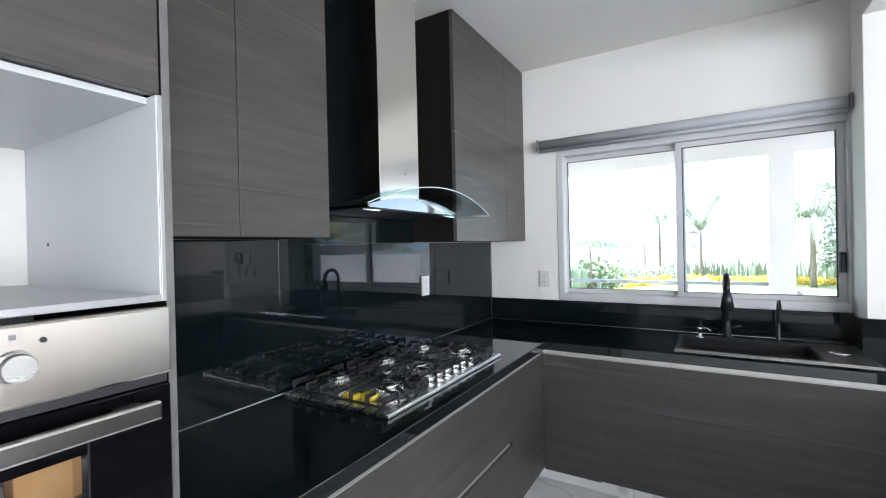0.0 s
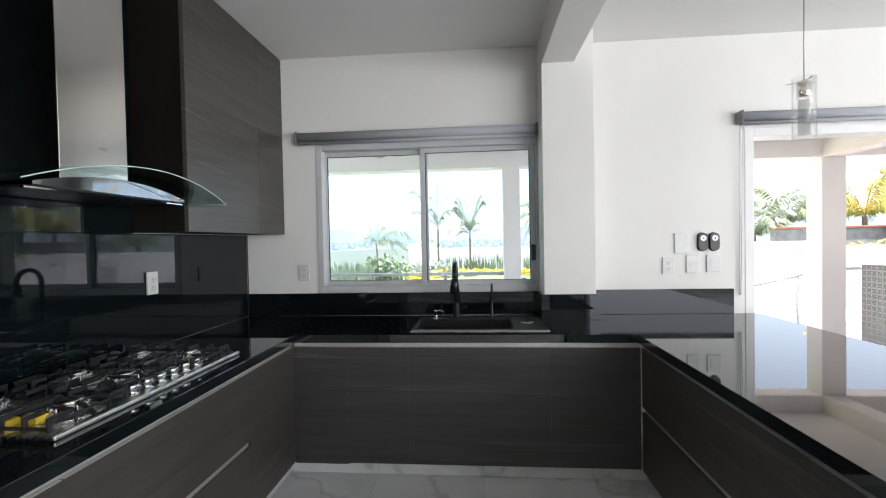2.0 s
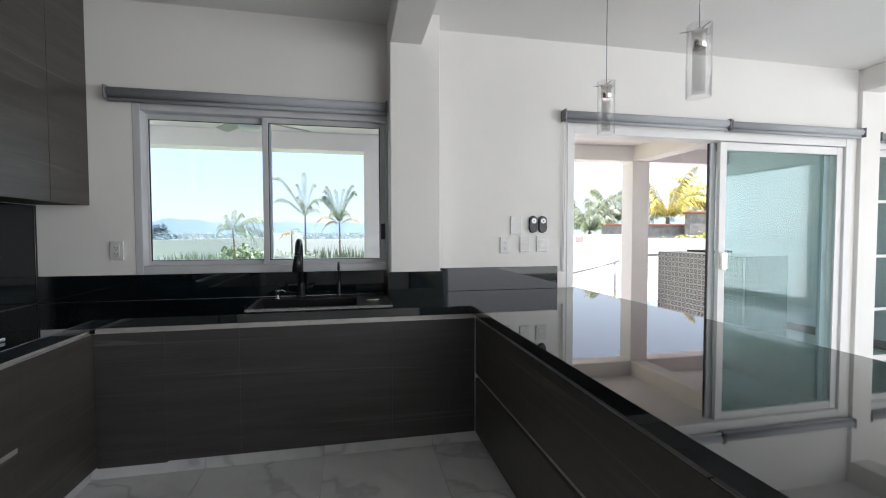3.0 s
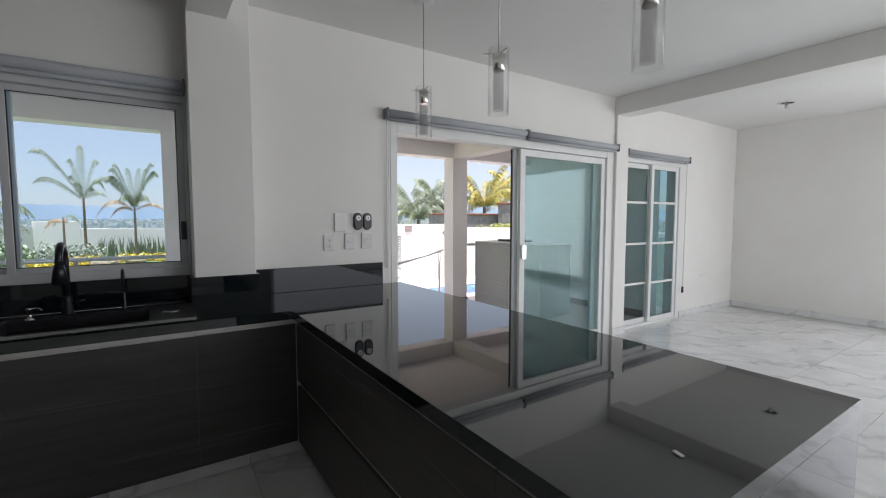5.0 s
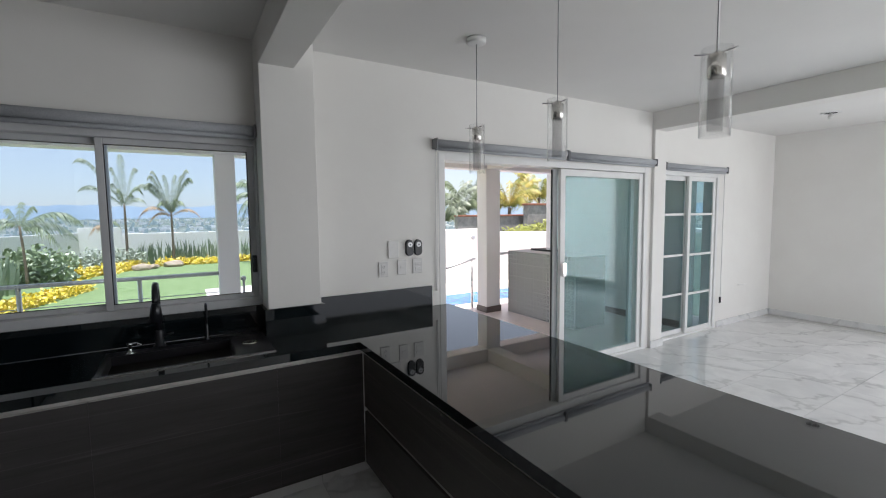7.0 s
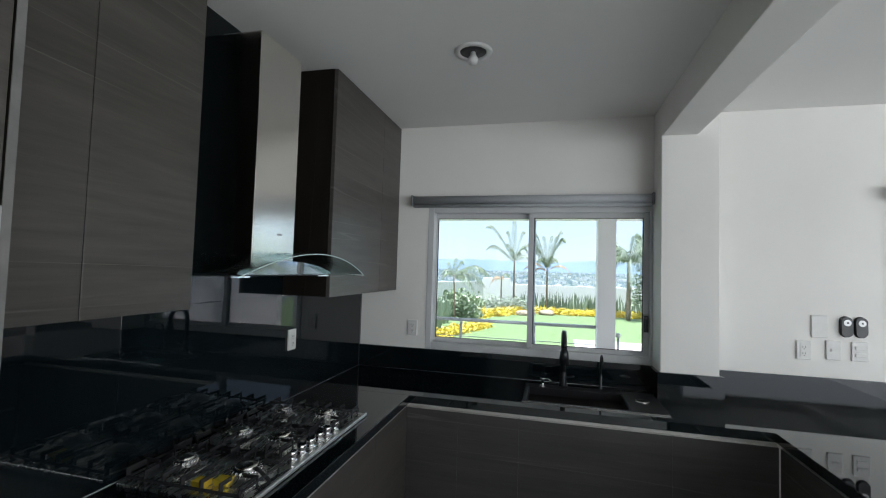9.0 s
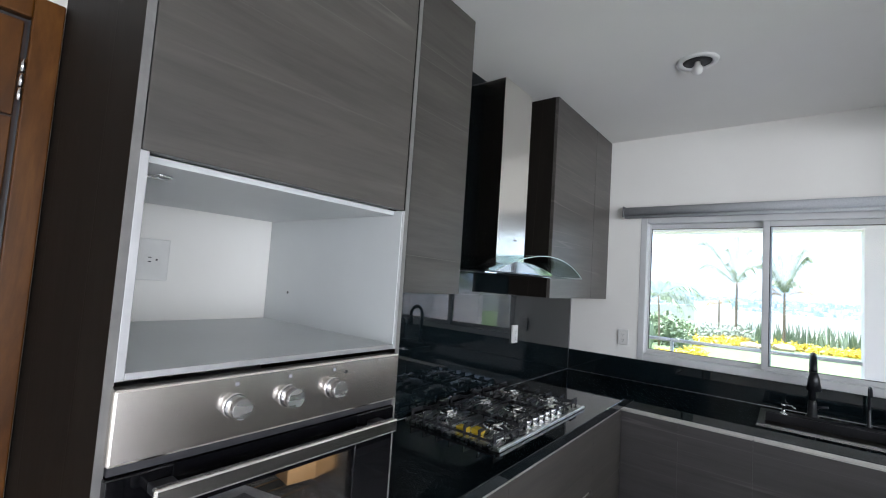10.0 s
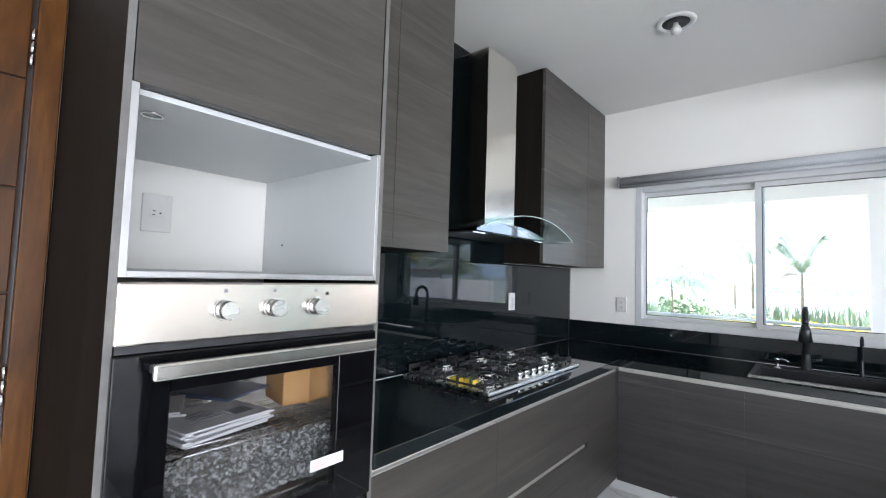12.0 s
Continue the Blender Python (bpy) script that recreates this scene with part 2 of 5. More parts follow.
def door_wood():
    m = mat("stained_door_wood", (0.3, 0.12, 0.04), 0.38, spec=0.22)
    p = m.node_tree.nodes["Principled BSDF"]
    v = coords(m, (3, 3, 0.55))
    f = noise_tex(m, v, 2.4, 7, 0.6, 1.8)
    g = noise_tex(m, v, 24, 4, 0.7)
    c = ramp(m, f, [(0.28, (0.046, 0.0158, 0.0022)), (0.5, (0.088, 0.0315, 0.0044)), (0.72, (0.142, 0.055, 0.0088))])
    mix = m.node_tree.nodes.new("ShaderNodeMix")
    mix.data_type, mix.blend_type = "RGBA", "MULTIPLY"
    mix.inputs["Factor"].default_value = 0.4
    link(m, c, mix.inputs[6])
    link(m, ramp(m, g, [(0.35, (0.6, 0.55, 0.5)), (0.65, (1, 1, 1))]), mix.inputs[7])
    link(m, mix.outputs[2], p.inputs["Base Color"])
    bump(m, g, 0.12, 0.001)
    return m


DOOR_WOOD = door_wood()
GROOVE = mat("door_groove", (0.03, 0.012, 0.006), 0.6)


def glass(name, tint, gloss_rough=0.0, gloss=0.03):
    m = bpy.data.materials.new(name)
    m.use_nodes = True
    t = m.node_tree
    t.nodes.remove(t.nodes["Principled BSDF"])
    out = t.nodes["Material Output"]
    tr = t.nodes.new("ShaderNodeBsdfTransparent")
    tr.inputs["Color"].default_value = (*tint, 1)
    gl = t.nodes.new("ShaderNodeBsdfGlossy")
    gl.inputs["Roughness"].default_value = gloss_rough
    lw = t.nodes.new("ShaderNodeLayerWeight")
    lw.inputs["Blend"].default_value = 0.5
    pw = t.nodes.new("ShaderNodeMath")
    pw.operation = "POWER"
    pw.inputs[1].default_value = 5.0
    t.links.new(lw.outputs["Facing"], pw.inputs[0])
    fr = t.nodes.new("ShaderNodeMapRange")
    fr.inputs["To Min"].default_value, fr.inputs["To Max"].default_value = gloss, 0.9
    t.links.new(pw.outputs[0], fr.inputs["Value"])
    mx = t.nodes.new("ShaderNodeMixShader")
    t.links.new(fr.outputs[0], mx.inputs[0])
    t.links.new(tr.outputs[0], mx.inputs[1])
    t.links.new(gl.outputs[0], mx.inputs[2])
    t.links.new(mx.outputs[0], out.inputs["Surface"])
    return m


GLASS = glass("clear_glass", (0.845, 0.90, 0.945))
SHADE_GLASS = glass("lamp_glass", (0.985, 0.987, 0.987), 0.0, 0.05)
GREEN_GLASS = glass("green_tinted_glass", (0.79, 0.89, 0.895))
SMOKED_GLASS = glass("smoked_green_glass", (0.58, 0.70, 0.72), 0.0, 0.05)
HOOD_GLASS = glass("hood_glass", (0.86, 0.93, 0.93))
OVEN_GLASS = glass("oven_window_glass", (0.88, 0.88, 0.89))

# outdoors
GRASS = vary(mat("lawn_grass", (0.1, 0.2, 0.03), 0.9), (0.15, 0.22, 0.08), (0.25, 0.33, 0.15), 5.5, detail=8, bumps=0.6, bump_scale=90, bd=0.02)
EARTH = vary(mat("distant_ground", (0.12, 0.15, 0.1), 0.95), (0.08, 0.115, 0.10), (0.19, 0.21, 0.19), 0.02, detail=9)
# aerial haze is mixed straight into the hills' pale blue colour
HILL = vary(mat("haze_tinted_hills", (0.28, 0.36, 0.46), 1.0), (0.27, 0.35, 0.45), (0.32, 0.40, 0.50), 0.004, detail=6)
STUCCO = vary(mat("white_stucco", (0.85, 0.82, 0.80), 0.85), (0.86, 0.815, 0.795), (0.90, 0.855, 0.835), 1.2, bumps=0.3, bump_scale=120)
TERRACE = vary(mat("terrace_tile", (0.42, 0.36, 0.33), 0.35), (0.78, 0.655, 0.61), (0.84, 0.715, 0.67), 4, rough=(0.25, 0.45))
# white porch paint with some pink terrace bounce tinted into the colour
PORCH_PAINT = vary(mat("bounce_tinted_porch_paint", (0.88, 0.80, 0.78), 0.85), (0.885, 0.825, 0.81), (0.92, 0.86, 0.845), 1.2, bumps=0.3, bump_scale=120)
BROWN_TILE = vary(mat("brown_base_tile", (0.13, 0.10, 0.09), 0.4), (0.11, 0.085, 0.075), (0.17, 0.13, 0.115), 6)
WATER = vary(mat("pool_water", (0.03, 0.3, 0.5), 0.15, spec=0.12), (0.008, 0.10, 0.30), (0.03, 0.23, 0.45), 6, bumps=0.4, bump_scale=9, bd=0.02)
BLOCK = vary(mat("grey_block", (0.34, 0.32, 0.31), 0.9), (0.28, 0.27, 0.26), (0.42, 0.39, 0.37), 5, bumps=0.4, bump_scale=50, bd=0.01)
BRICK = vary(mat("red_brick", (0.33, 0.14, 0.09), 0.85), (0.28, 0.11, 0.07), (0.4, 0.18, 0.12), 6, bumps=0.3, bump_scale=60)
# town and far trees are paled towards grey-blue, distance haze put into the colours
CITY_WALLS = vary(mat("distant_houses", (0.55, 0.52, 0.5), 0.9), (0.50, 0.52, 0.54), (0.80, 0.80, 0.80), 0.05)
TREE_FAR = vary(mat("haze_tinted_trees", (0.08, 0.13, 0.08), 0.95), (0.22, 0.29, 0.30), (0.30, 0.37, 0.39), 0.3)
TRUNK = vary(mat("palm_trunk", (0.2, 0.15, 0.1), 0.9), (0.15, 0.11, 0.075), (0.28, 0.22, 0.16), 9, (1, 1, 5), bumps=0.6, bump_scale=30, bd=0.01)


def leaf(name, a, b):
    m = vary(mat(name, a, 0.45), a, b, 2.5, lo=0.3, hi=0.7)
    m.node_tree.nodes["Principled BSDF"].inputs["Transmission Weight"].default_value = 0.0
    return m


LEAF = leaf("palm_leaf", (0.15, 0.19, 0.10), (0.29, 0.33, 0.20))
LEAF_GREY = leaf("grey_palm_leaf", (0.21, 0.245, 0.175), (0.36, 0.395, 0.30))
LEAF_YELLOW = leaf("yellow_palm_leaf", (0.27, 0.31, 0.075), (0.62, 0.46, 0.12))
LEAF_DRY = leaf("dry_palm_leaf", (0.45, 0.28, 0.16), (0.6, 0.42, 0.26))
SPEAR = leaf("spear_leaf", (0.14, 0.19, 0.12), (0.30, 0.36, 0.24))
BUSH = leaf("bush_leaf", (0.15, 0.20, 0.11), (0.32, 0.38, 0.21))
BUSH_LIME = leaf("lime_bush_leaf", (0.16, 0.20, 0.03), (0.34, 0.34, 0.06))
FLOWER = leaf("yellow_flowers", (0.60, 0.44, 0.03), (0.85, 0.66, 0.06))
ROCK = vary(mat("garden_rock", (0.4, 0.3, 0.22), 0.9), (0.33, 0.24, 0.18), (0.5, 0.4, 0.3), 8, bumps=0.5, bump_scale=20, bd=0.02)

# ---- building helpers ----


def B():
    return bmesh.new()


def box(bm, x0, x1, y0, y1, z0, z1, bev=0.0, mi=0):
    v = [bm.verts.new(p) for p in ((x0, y0, z0), (x1, y0, z0), (x1, y1, z0), (x0, y1, z0), (x0, y0, z1), (x1, y0, z1), (x1, y1, z1), (x0, y1, z1))]
    fs = [bm.faces.new([v[i] for i in q]) for q in ((0, 3, 2, 1), (4, 5, 6, 7), (0, 1, 5, 4), (1, 2, 6, 5), (2, 3, 7, 6), (3, 0, 4, 7))]
    for f in fs:
        f.material_index = mi
    if bev:
        es = list({e for f in fs for e in f.edges})
        bmesh.ops.bevel(bm, geom=es, offset=bev, segments=2, profile=0.5, affect="EDGES", material=-1)
    return bm


def tube(bm, pts, r, seg=10, r_end=None, caps=True, mi=0, flat=1.0):
    """A round bar along points; r may taper to r_end."""
    pts = [Vector(p) for p in pts]
    rings = []
    n = len(pts)
    side = None
    for i, p in enumerate(pts):
        d = (pts[min(i + 1, n - 1)] - pts[max(i - 1, 0)]).normalized()
        if side is None:
            side = d.orthogonal().normalized()
        side = (side - d * side.dot(d)).normalized()
        up = d.cross(side)
        rad = r if r_end is None else r + (r_end - r) * i / (n - 1)
        rings.append([bm.verts.new(p + (side * math.cos(a) + up * math.sin(a) * flat) * rad) for a in (2 * math.pi * k / seg for k in range(seg))])
    for a, b in zip(rings, rings[1:]):
        for k in range(seg):
            f = bm.faces.new((a[k], a[(k + 1) % seg], b[(k + 1) % seg], b[k]))
            f.smooth, f.material_index = True, mi
    if caps:
        for ring in (rings[0][::-1], rings[-1]):
            bm.faces.new(ring).material_index = mi
    return bm


def lathe(bm, x, y, profile, seg=24, mi=0):
    """Turned form about an upright axis: profile of (radius, z)."""
    rings = [[bm.verts.new((x + r * math.cos(2 * math.pi * k / seg), y + r * math.sin(2 * math.pi * k / seg), z)) for k in range(seg)] for r, z in profile]
    for a, b in zip(rings, rings[1:]):
        for k in range(seg):
            f = bm.faces.new((a[k], a[(k + 1) % seg], b[(k + 1) % seg], b[k]))
            f.smooth, f.material_index = True, mi
    bm.faces.new(rings[0][::-1]).material_index = mi
    bm.faces.new(rings[-1]).material_index = mi
    return bm


def mesh_of(name, bm, material):
    me = bpy.data.meshes.new(name)
    bmesh.ops.recalc_face_normals(bm, faces=bm.faces[:])
    bm.to_mesh(me)
    bm.free()
    for m in material if isinstance(material, (list, tuple)) else [material]:
        me.materials.append(m)
    return me


def structure(name, bm, material, label="", category=""):
    return tagged(new(name, mesh_of(name, bm, material)), label, category, kind="structure")


def thing(name, at, label, category, group="", kind=""):
    e = new(name)
    e.empty_display_size = 0.05
    e.location = at
    return tagged(e, label, category, group, kind)


def part(name, bm, material, parent, label=""):
    ob = new(name, mesh_of(name, bm, material))
    ob.parent = parent
    if parent.type == "EMPTY":
        ob.matrix_parent_inverse = Matrix.Translation(-parent.location)
    return tagged(ob, label)


def one(name, bm, material, label, category, group="", kind=""):
    return tagged(new(name, mesh_of(name, bm, material)), label, category, group, kind)


def wall_x(bm, x0, x1, y0, y1, z0, z1, holes=()):
    """A wall along x with openings (xa, xb, za, zb) cut through."""
    xs = sorted({x0, x1, *[h[0] for h in holes], *[h[1] for h in holes]})
    for a, b in zip(xs, xs[1:]):
        cut = [h for h in holes if h[0] <= a and h[1] >= b]
        if not cut:
            box(bm, a, b, y0, y1, z0, z1)
        for h in cut:
            if h[2] > z0:
                box(bm, a, b, y0, y1, z0, h[2])
            if h[3] < z1:
                box(bm, a, b, y0, y1, h[3], z1)
    return bm


def frame_xz(bm, x0, x1, z0, z1, y0, y1, w, bev=0.003, wb=None, wr=None):
    """A rectangular frame in the plane of a wall along x."""
    wb = w if wb is None else wb
    box(bm, x0, x0 + w, y0, y1, z0, z1, bev)
    wr = w if wr is None else wr
    box(bm, x1 - wr, x1, y0, y1, z0, z1, bev)
    box(bm, x0 + w, x1 - wr, y0 + 0.001, y1 - 0.001, z1 - w, z1, bev)
    box(bm, x0 + w, x1 - wr, y0 + 0.001, y1 - 0.001, z0, z0 + wb, bev)
    return bm


# ---- structure ----
CEILING_Z = 2.665
COUNTER = 0.828
END_X, BACK_Y = 9.27, -7.0
WIN = (0.54, 2.105, 0.989, 2.05)
D1 = (3.45, 6.165, 0.0, 2.055)
D2 = (6.50, 7.755, 0.0, 2.05)

structure("wall_north", wall_x(B(), -0.2, 6.225, 0, 0.2, 0, CEILING_Z, (WIN, D1)), WALL, "white painted wall with window and garden door openings", "wall")
structure("wall_north_east", wall_x(B(), 6.225, END_X + 0.2, 0.05, 0.25, 0, CEILING_Z, (D2,)), WALL, "white painted living room wall with a glazed door opening", "wall")
structure("wall_west", box(B(), -0.2, 0, -8, 0, 0, CEILING_Z), WALL, "white painted kitchen wall behind the dark cabinets", "wall")
# the gap south of y -2.65 is unseen, added for the east fill lamp
bm = box(B(), END_X, END_X + 0.2, -8, -6.75, 0, CEILING_Z)
box(bm, END_X, END_X + 0.2, -6.75, -2.65, 2.4, CEILING_Z)
box(bm, END_X, END_X + 0.2, -2.65, 0.05, 0, CEILING_Z)
structure("wall_east", bm, WALL, "plain white end wall of the living room, unseen opening added for a fill lamp", "wall")
# unseen wall; its wide opening is added for the rear fill lamp
structure("wall_south", wall_x(B(), 0, END_X, BACK_Y - 0.2, BACK_Y, 0, CEILING_Z, ((4.0, 8.7, 0.05, 2.5),)), WALL, "white rear wall, unseen, with an opening added for a fill lamp", "wall")
structure("ceiling", box(B(), -0.2, END_X + 0.2, -8, 0.25, CEILING_Z, CEILING_Z + 0.2), CEIL, "smooth white painted ceiling", "ceiling")
structure("column_1", box(B(), 2.107, 2.432, -0.208, 0, 0, CEILING_Z, 0.004), WALL, "white plastered column beside the kitchen window", "column")
structure("column_2", box(B(), 6.225, 6.44, -0.035, 0.05, 0, CEILING_Z, 0.004), WALL, "white plastered column between the glazed doors", "column")
structure("beam_1", box(B(), 2.107, 2.312, BACK_Y, -0.208, 2.462, CEILING_Z, 0.004), WALL, "white plastered ceiling beam over the peninsula", "beam")
structure("beam_2", box(B(), 6.225, 6.44, BACK_Y, -0.035, 2.47, CEILING_Z, 0.004), WALL, "white plastered ceiling beam across the living room", "beam")
FLOOR = structure("floor", box(B(), -0.2, END_X + 0.2, -8, 0.25, -0.25, -0.004), GROUT, "polished white marble-look tile floor with grey veins", "floor")

# skirting of marble strips
bm = B()
box(bm, 7.79, END_X, 0.038, 0.05, 0, 0.085, 0.002)
box(bm, END_X - 0.012, END_X, BACK_Y, 0.037, 0, 0.085, 0.002)
box(bm, 6.445, 6.49, 0.038, 0.05, 0, 0.085, 0.002)
box(bm, 6.215, 6.45, -0.047, -0.036, 0, 0.085, 0.002)
structure("baseboard", bm, MARBLE, "marble-look tile skirting along the living room walls", "skirting")

# ---- kitchen window ----
w1 = thing("window_1", (1.3, 0.05, WIN[2]), "two-panel sliding window over the sink, aluminium frame greyed for shade", "window", kind="structure")
part("window_frame", frame_xz(B(), WIN[0], WIN[1], WIN[2], WIN[3], -0.004, 0.125, 0.045, 0.004, 0.05, 0.016), FRAME, w1)
part("sash", frame_xz(B(), 0.56, 1.335, 1.03, 2.008, 0.075, 0.105, 0.036, 0.003), FRAME, w1)
part("sash", frame_xz(B(), 1.285, 2.09, 1.03, 2.008, 0.035, 0.065, 0.036, 0.003), FRAME, w1)
for a, b, y in ((0.596, 1.299, 0.09), (1.32, 2.054, 0.05)):
    p = part("pane", box(B(), a, b, y - 0.003, y + 0.003, 1.062, 1.976), GLASS, w1)
    part("gasket", frame_xz(B(), a + 0.0005, b - 0.0005, 1.0645, 1.9735, y - 0.010, y - 0.0035, 0.006, 0.0), BLACK_PLASTIC, w1, "thin dark rubber gasket")
    p.visible_shadow = False
bm = box(B(), 2.056, 2.084, 0.012, 0.035, 1.20, 1.31, 0.004)
box(bm, 2.062, 2.077, 0.0, 0.013, 1.225, 1.29, 0.003)
part("latch", bm, BLACK_PLASTIC, w1, "black window latch")


BRACKET = vary(mat("grey_bracket_plastic", (0.2, 0.21, 0.22), 0.45), (0.17, 0.175, 0.185), (0.23, 0.235, 0.245), 20)


def roller_blind(x0, x1, z, y, label):
    e = thing("roller_blind", (0.5 * (x0 + x1), y, z), label, "blind", "rolled-up grey blinds")
    bm = B()
    tube(bm, [(x0 + 0.015, y, z), (x1 - 0.015, y, z)], 0.030, 20)
    part("fabric_roll", bm, FABRIC, e)
    bm = B()
    tube(bm, [(x0 + 0.012, y + 0.008, z - 0.041), (x1 - 0.012, y + 0.008, z - 0.041)], 0.0135, 12)
    part("bottom_rail", bm, FABRIC, e)
    box(bm2 := B(), x0 + 0.012, x1 - 0.012, y + 0.018, y + 0.022, z - 0.041, z)
    part("hanging_edge", bm2, FABRIC, e)
    for xa in (x0, x1 - 0.012):
        part("bracket", box(B(), xa, xa + 0.012, y - 0.034, 0.05 if x0 > 6.5 else 0, z - 0.045, z + 0.036, 0.004), BRACKET, e)
    return e


roller_blind(0.42, 2.10, 2.094, -0.045, "rolled-up grey fabric blind above the kitchen window")
roller_blind(3.395, 4.842, 2.118, -0.045, "rolled-up grey fabric blind above the open sliding door")
roller_blind(4.846, 6.22, 2.112, -0.045, "rolled-up grey fabric blind above the fixed glass door panel")
e = roller_blind(6.47, 7.83, 2.10, 0.005, "rolled-up grey fabric blind above the muntin door")
bm = B()
tube(bm, [(7.785, 0.0, 2.10), (7.787, 0.0, 0.42)], 0.003, 6)
tube(bm, [(7.80, 0.01, 2.10), (7.797, 0.01, 0.42)], 0.003, 6)
part("pull_chain", bm, WHITE_FRAME, e, "white bead chain")
part("chain_weight", box(B(), 7.781, 7.803, -0.006, 0.018, 0.34, 0.425, 0.006), BLACK_PLASTIC, e, "dark chain weight")
bm = B()
tube(bm, [(3.408, -0.03, 2.10), (3.41, -0.012, 0.95)], 0.003, 6)
tube(bm, [(3.42, -0.045, 2.10), (3.418, -0.012, 0.95)], 0.003, 6)
one("pull_chain", bm, WHITE_FRAME, "thin white blind chain hanging beside the sliding door", "blind chain")

# ---- sliding garden door ----
d1 = thing("door_1", (4.85, 0.08, 0), "half-open sliding glass door in a white aluminium frame", "sliding door", kind="structure")
part("door_frame", frame_xz(B(), D1[0], D1[1], 0.0, D1[3], -0.004, 0.14, 0.06, 0.004, 0.025), WHITE_FRAME, d1)
part("fixed_sash", frame_xz(B(), 4.83, 6.105, 0.025, 1.99, 0.02, 0.055, 0.065, 0.003), WHITE_FRAME, d1)
p = part("pane", box(B(), 4.895, 6.04, 0.034, 0.041, 0.09, 1.925), GREEN_GLASS, d1)
p.visible_shadow = False
part("sliding_sash", frame_xz(B(), 4.785, 6.03, 0.025, 1.99, 0.075, 0.11, 0.06, 0.003), FRAME, d1)
p = part("pane", box(B(), 4.845, 5.97, 0.09, 0.096, 0.09, 1.925), GREEN_GLASS, d1)
p.visible_shadow = False
bm = box(B(), 4.84, 4.89, -0.012, 0.02, 0.94, 1.08, 0.005)
part("rubber_seal", box(B(), 4.777, 4.7845, 0.085, 0.10, 0.03, 1.985), BLACK_PLASTIC, d1)
part("door_handle", bm, CHROME, d1, "chrome pull handle")

d2 = thing("door_2", (7.25, 0.1, 0), "sliding glass door with white horizontal glazing bars", "sliding door", kind="structure")
part("door_frame", frame_xz(B(), D2[0], D2[1], 0.0, D2[3], 0.046, 0.17, 0.05, 0.004, 0.025), WHITE_FRAME, d2)
for xa, xb, ya in ((6.55, 7.15, 0.11), (7.09, 7.705, 0.065)):
    s = part("sash", frame_xz(B(), xa, xb, 0.025, 2.0, ya, ya + 0.035, 0.055, 0.003), WHITE_FRAME, d2)
    for zm in (0.52, 1.02, 1.53):
        part("glazing_bar", box(B(), xa + 0.055, xb - 0.055, ya + 0.006, ya + 0.029, zm - 0.014, zm + 0.014, 0.002), WHITE_FRAME, s)
    p = part("pane", box(B(), xa + 0.055, xb - 0.055, ya + 0.015, ya + 0.02, 0.08, 1.945), SMOKED_GLASS, s)
    p.visible_shadow = False

# ---- wooden door on the west wall ----
dw = thing("door_3", (0, -3.8, 0), "closed stained wooden door with horizontal grooves", "door", kind="structure")
bm = B()
box(bm, 0, 0.03, -3.345, -3.289, 0, 2.092, 0.004)
box(bm, 0, 0.03, -4.30, -4.244, 0, 2.092, 0.004)
box(bm, 0.0005, 0.0295, -4.244, -3.345, 2.036, 2.092, 0.004)
part("casing", bm, DOOR_WOOD, dw)
leaf_body = part("leaf", box(B(), 0.0, 0.010, -4.24, -3.35, 0.005, 2.029), GROOVE, dw, "dark grooves between the boards")
zs = [0.008, 0.18, 0.447, 0.714, 0.979, 1.246, 1.513, 1.798, 2.027]
for a, b in zip(zs, zs[1:]):
    part("board", box(B(), 0.008, 0.021, -4.237, -3.357, a + 0.003, b - 0.003, 0.002), DOOR_WOOD, leaf_body)
part("dark_gap", box(B(), 0.0005, 0.005, -3.3585, -3.3435, 0.004, 2.0365), BLACK_PLASTIC, dw, "dark gap beside the hinges")
part("dark_gap", box(B(), 0.0005, 0.005, -4.238, -3.3586, 2.0295, 2.0365), BLACK_PLASTIC, dw, "dark gap above the door leaf")
for z in (0.25, 0.965, 1.835):
    bm = B()
    for k in range(3):
        tube(bm, [(0.026, -3.350, z + k * 0.034), (0.026, -3.350, z + 0.03 + k * 0.034)], 0.006, 10)
    part("hinge", bm, CHROME, dw, "steel hinge")

# ---- tall oven unit ----
TX, TY0, TY1 = 0.633, -3.285, -2.665
tall = thing("oven_tower", (0.32, -2.97, 0), "tall charcoal laminate cabinet with open white microwave niche", "cabinet", "kitchen cabinets")
part("side_panel", box(B(), 0.002, TX, TY0, TY0 + 0.013, 0, CEILING_Z - 0.004, 0.0015), WOOD_SHADED, tall)
part("side_panel", box(B(), 0.002, TX, TY1 - 0.013, TY1, 0, CEILING_Z - 0.004, 0.0015), WOOD_SHADED, tall)
part("upper_door", box(B(), TX - 0.022, TX - 0.001, TY0 + 0.015, TY1 - 0.015, 1.661, CEILING_Z - 0.006, 0.0015), WOOD_LEFT, tall)
part("body", box(B(), 0.002, TX - 0.024, TY0 + 0.021, TY1 - 0.021, 1.666, CEILING_Z - 0.005), MELAMINE, tall)
part("drawer_front", box(B(), TX - 0.022, TX - 0.001, TY0 + 0.015, TY1 - 0.015, 0.10, 0.715, 0.0015), WOOD_LEFT, tall)
part("plinth", box(B(), 0.002, TX - 0.06, TY0 + 0.021, TY1 - 0.021, 0, 0.098), WOOD_SHADED, tall)
EDGE_GREY = vary(mat("grey_edge_band", (0.16, 0.155, 0.15), 0.4), (0.13, 0.127, 0.122), (0.18, 0.175, 0.168), 14)
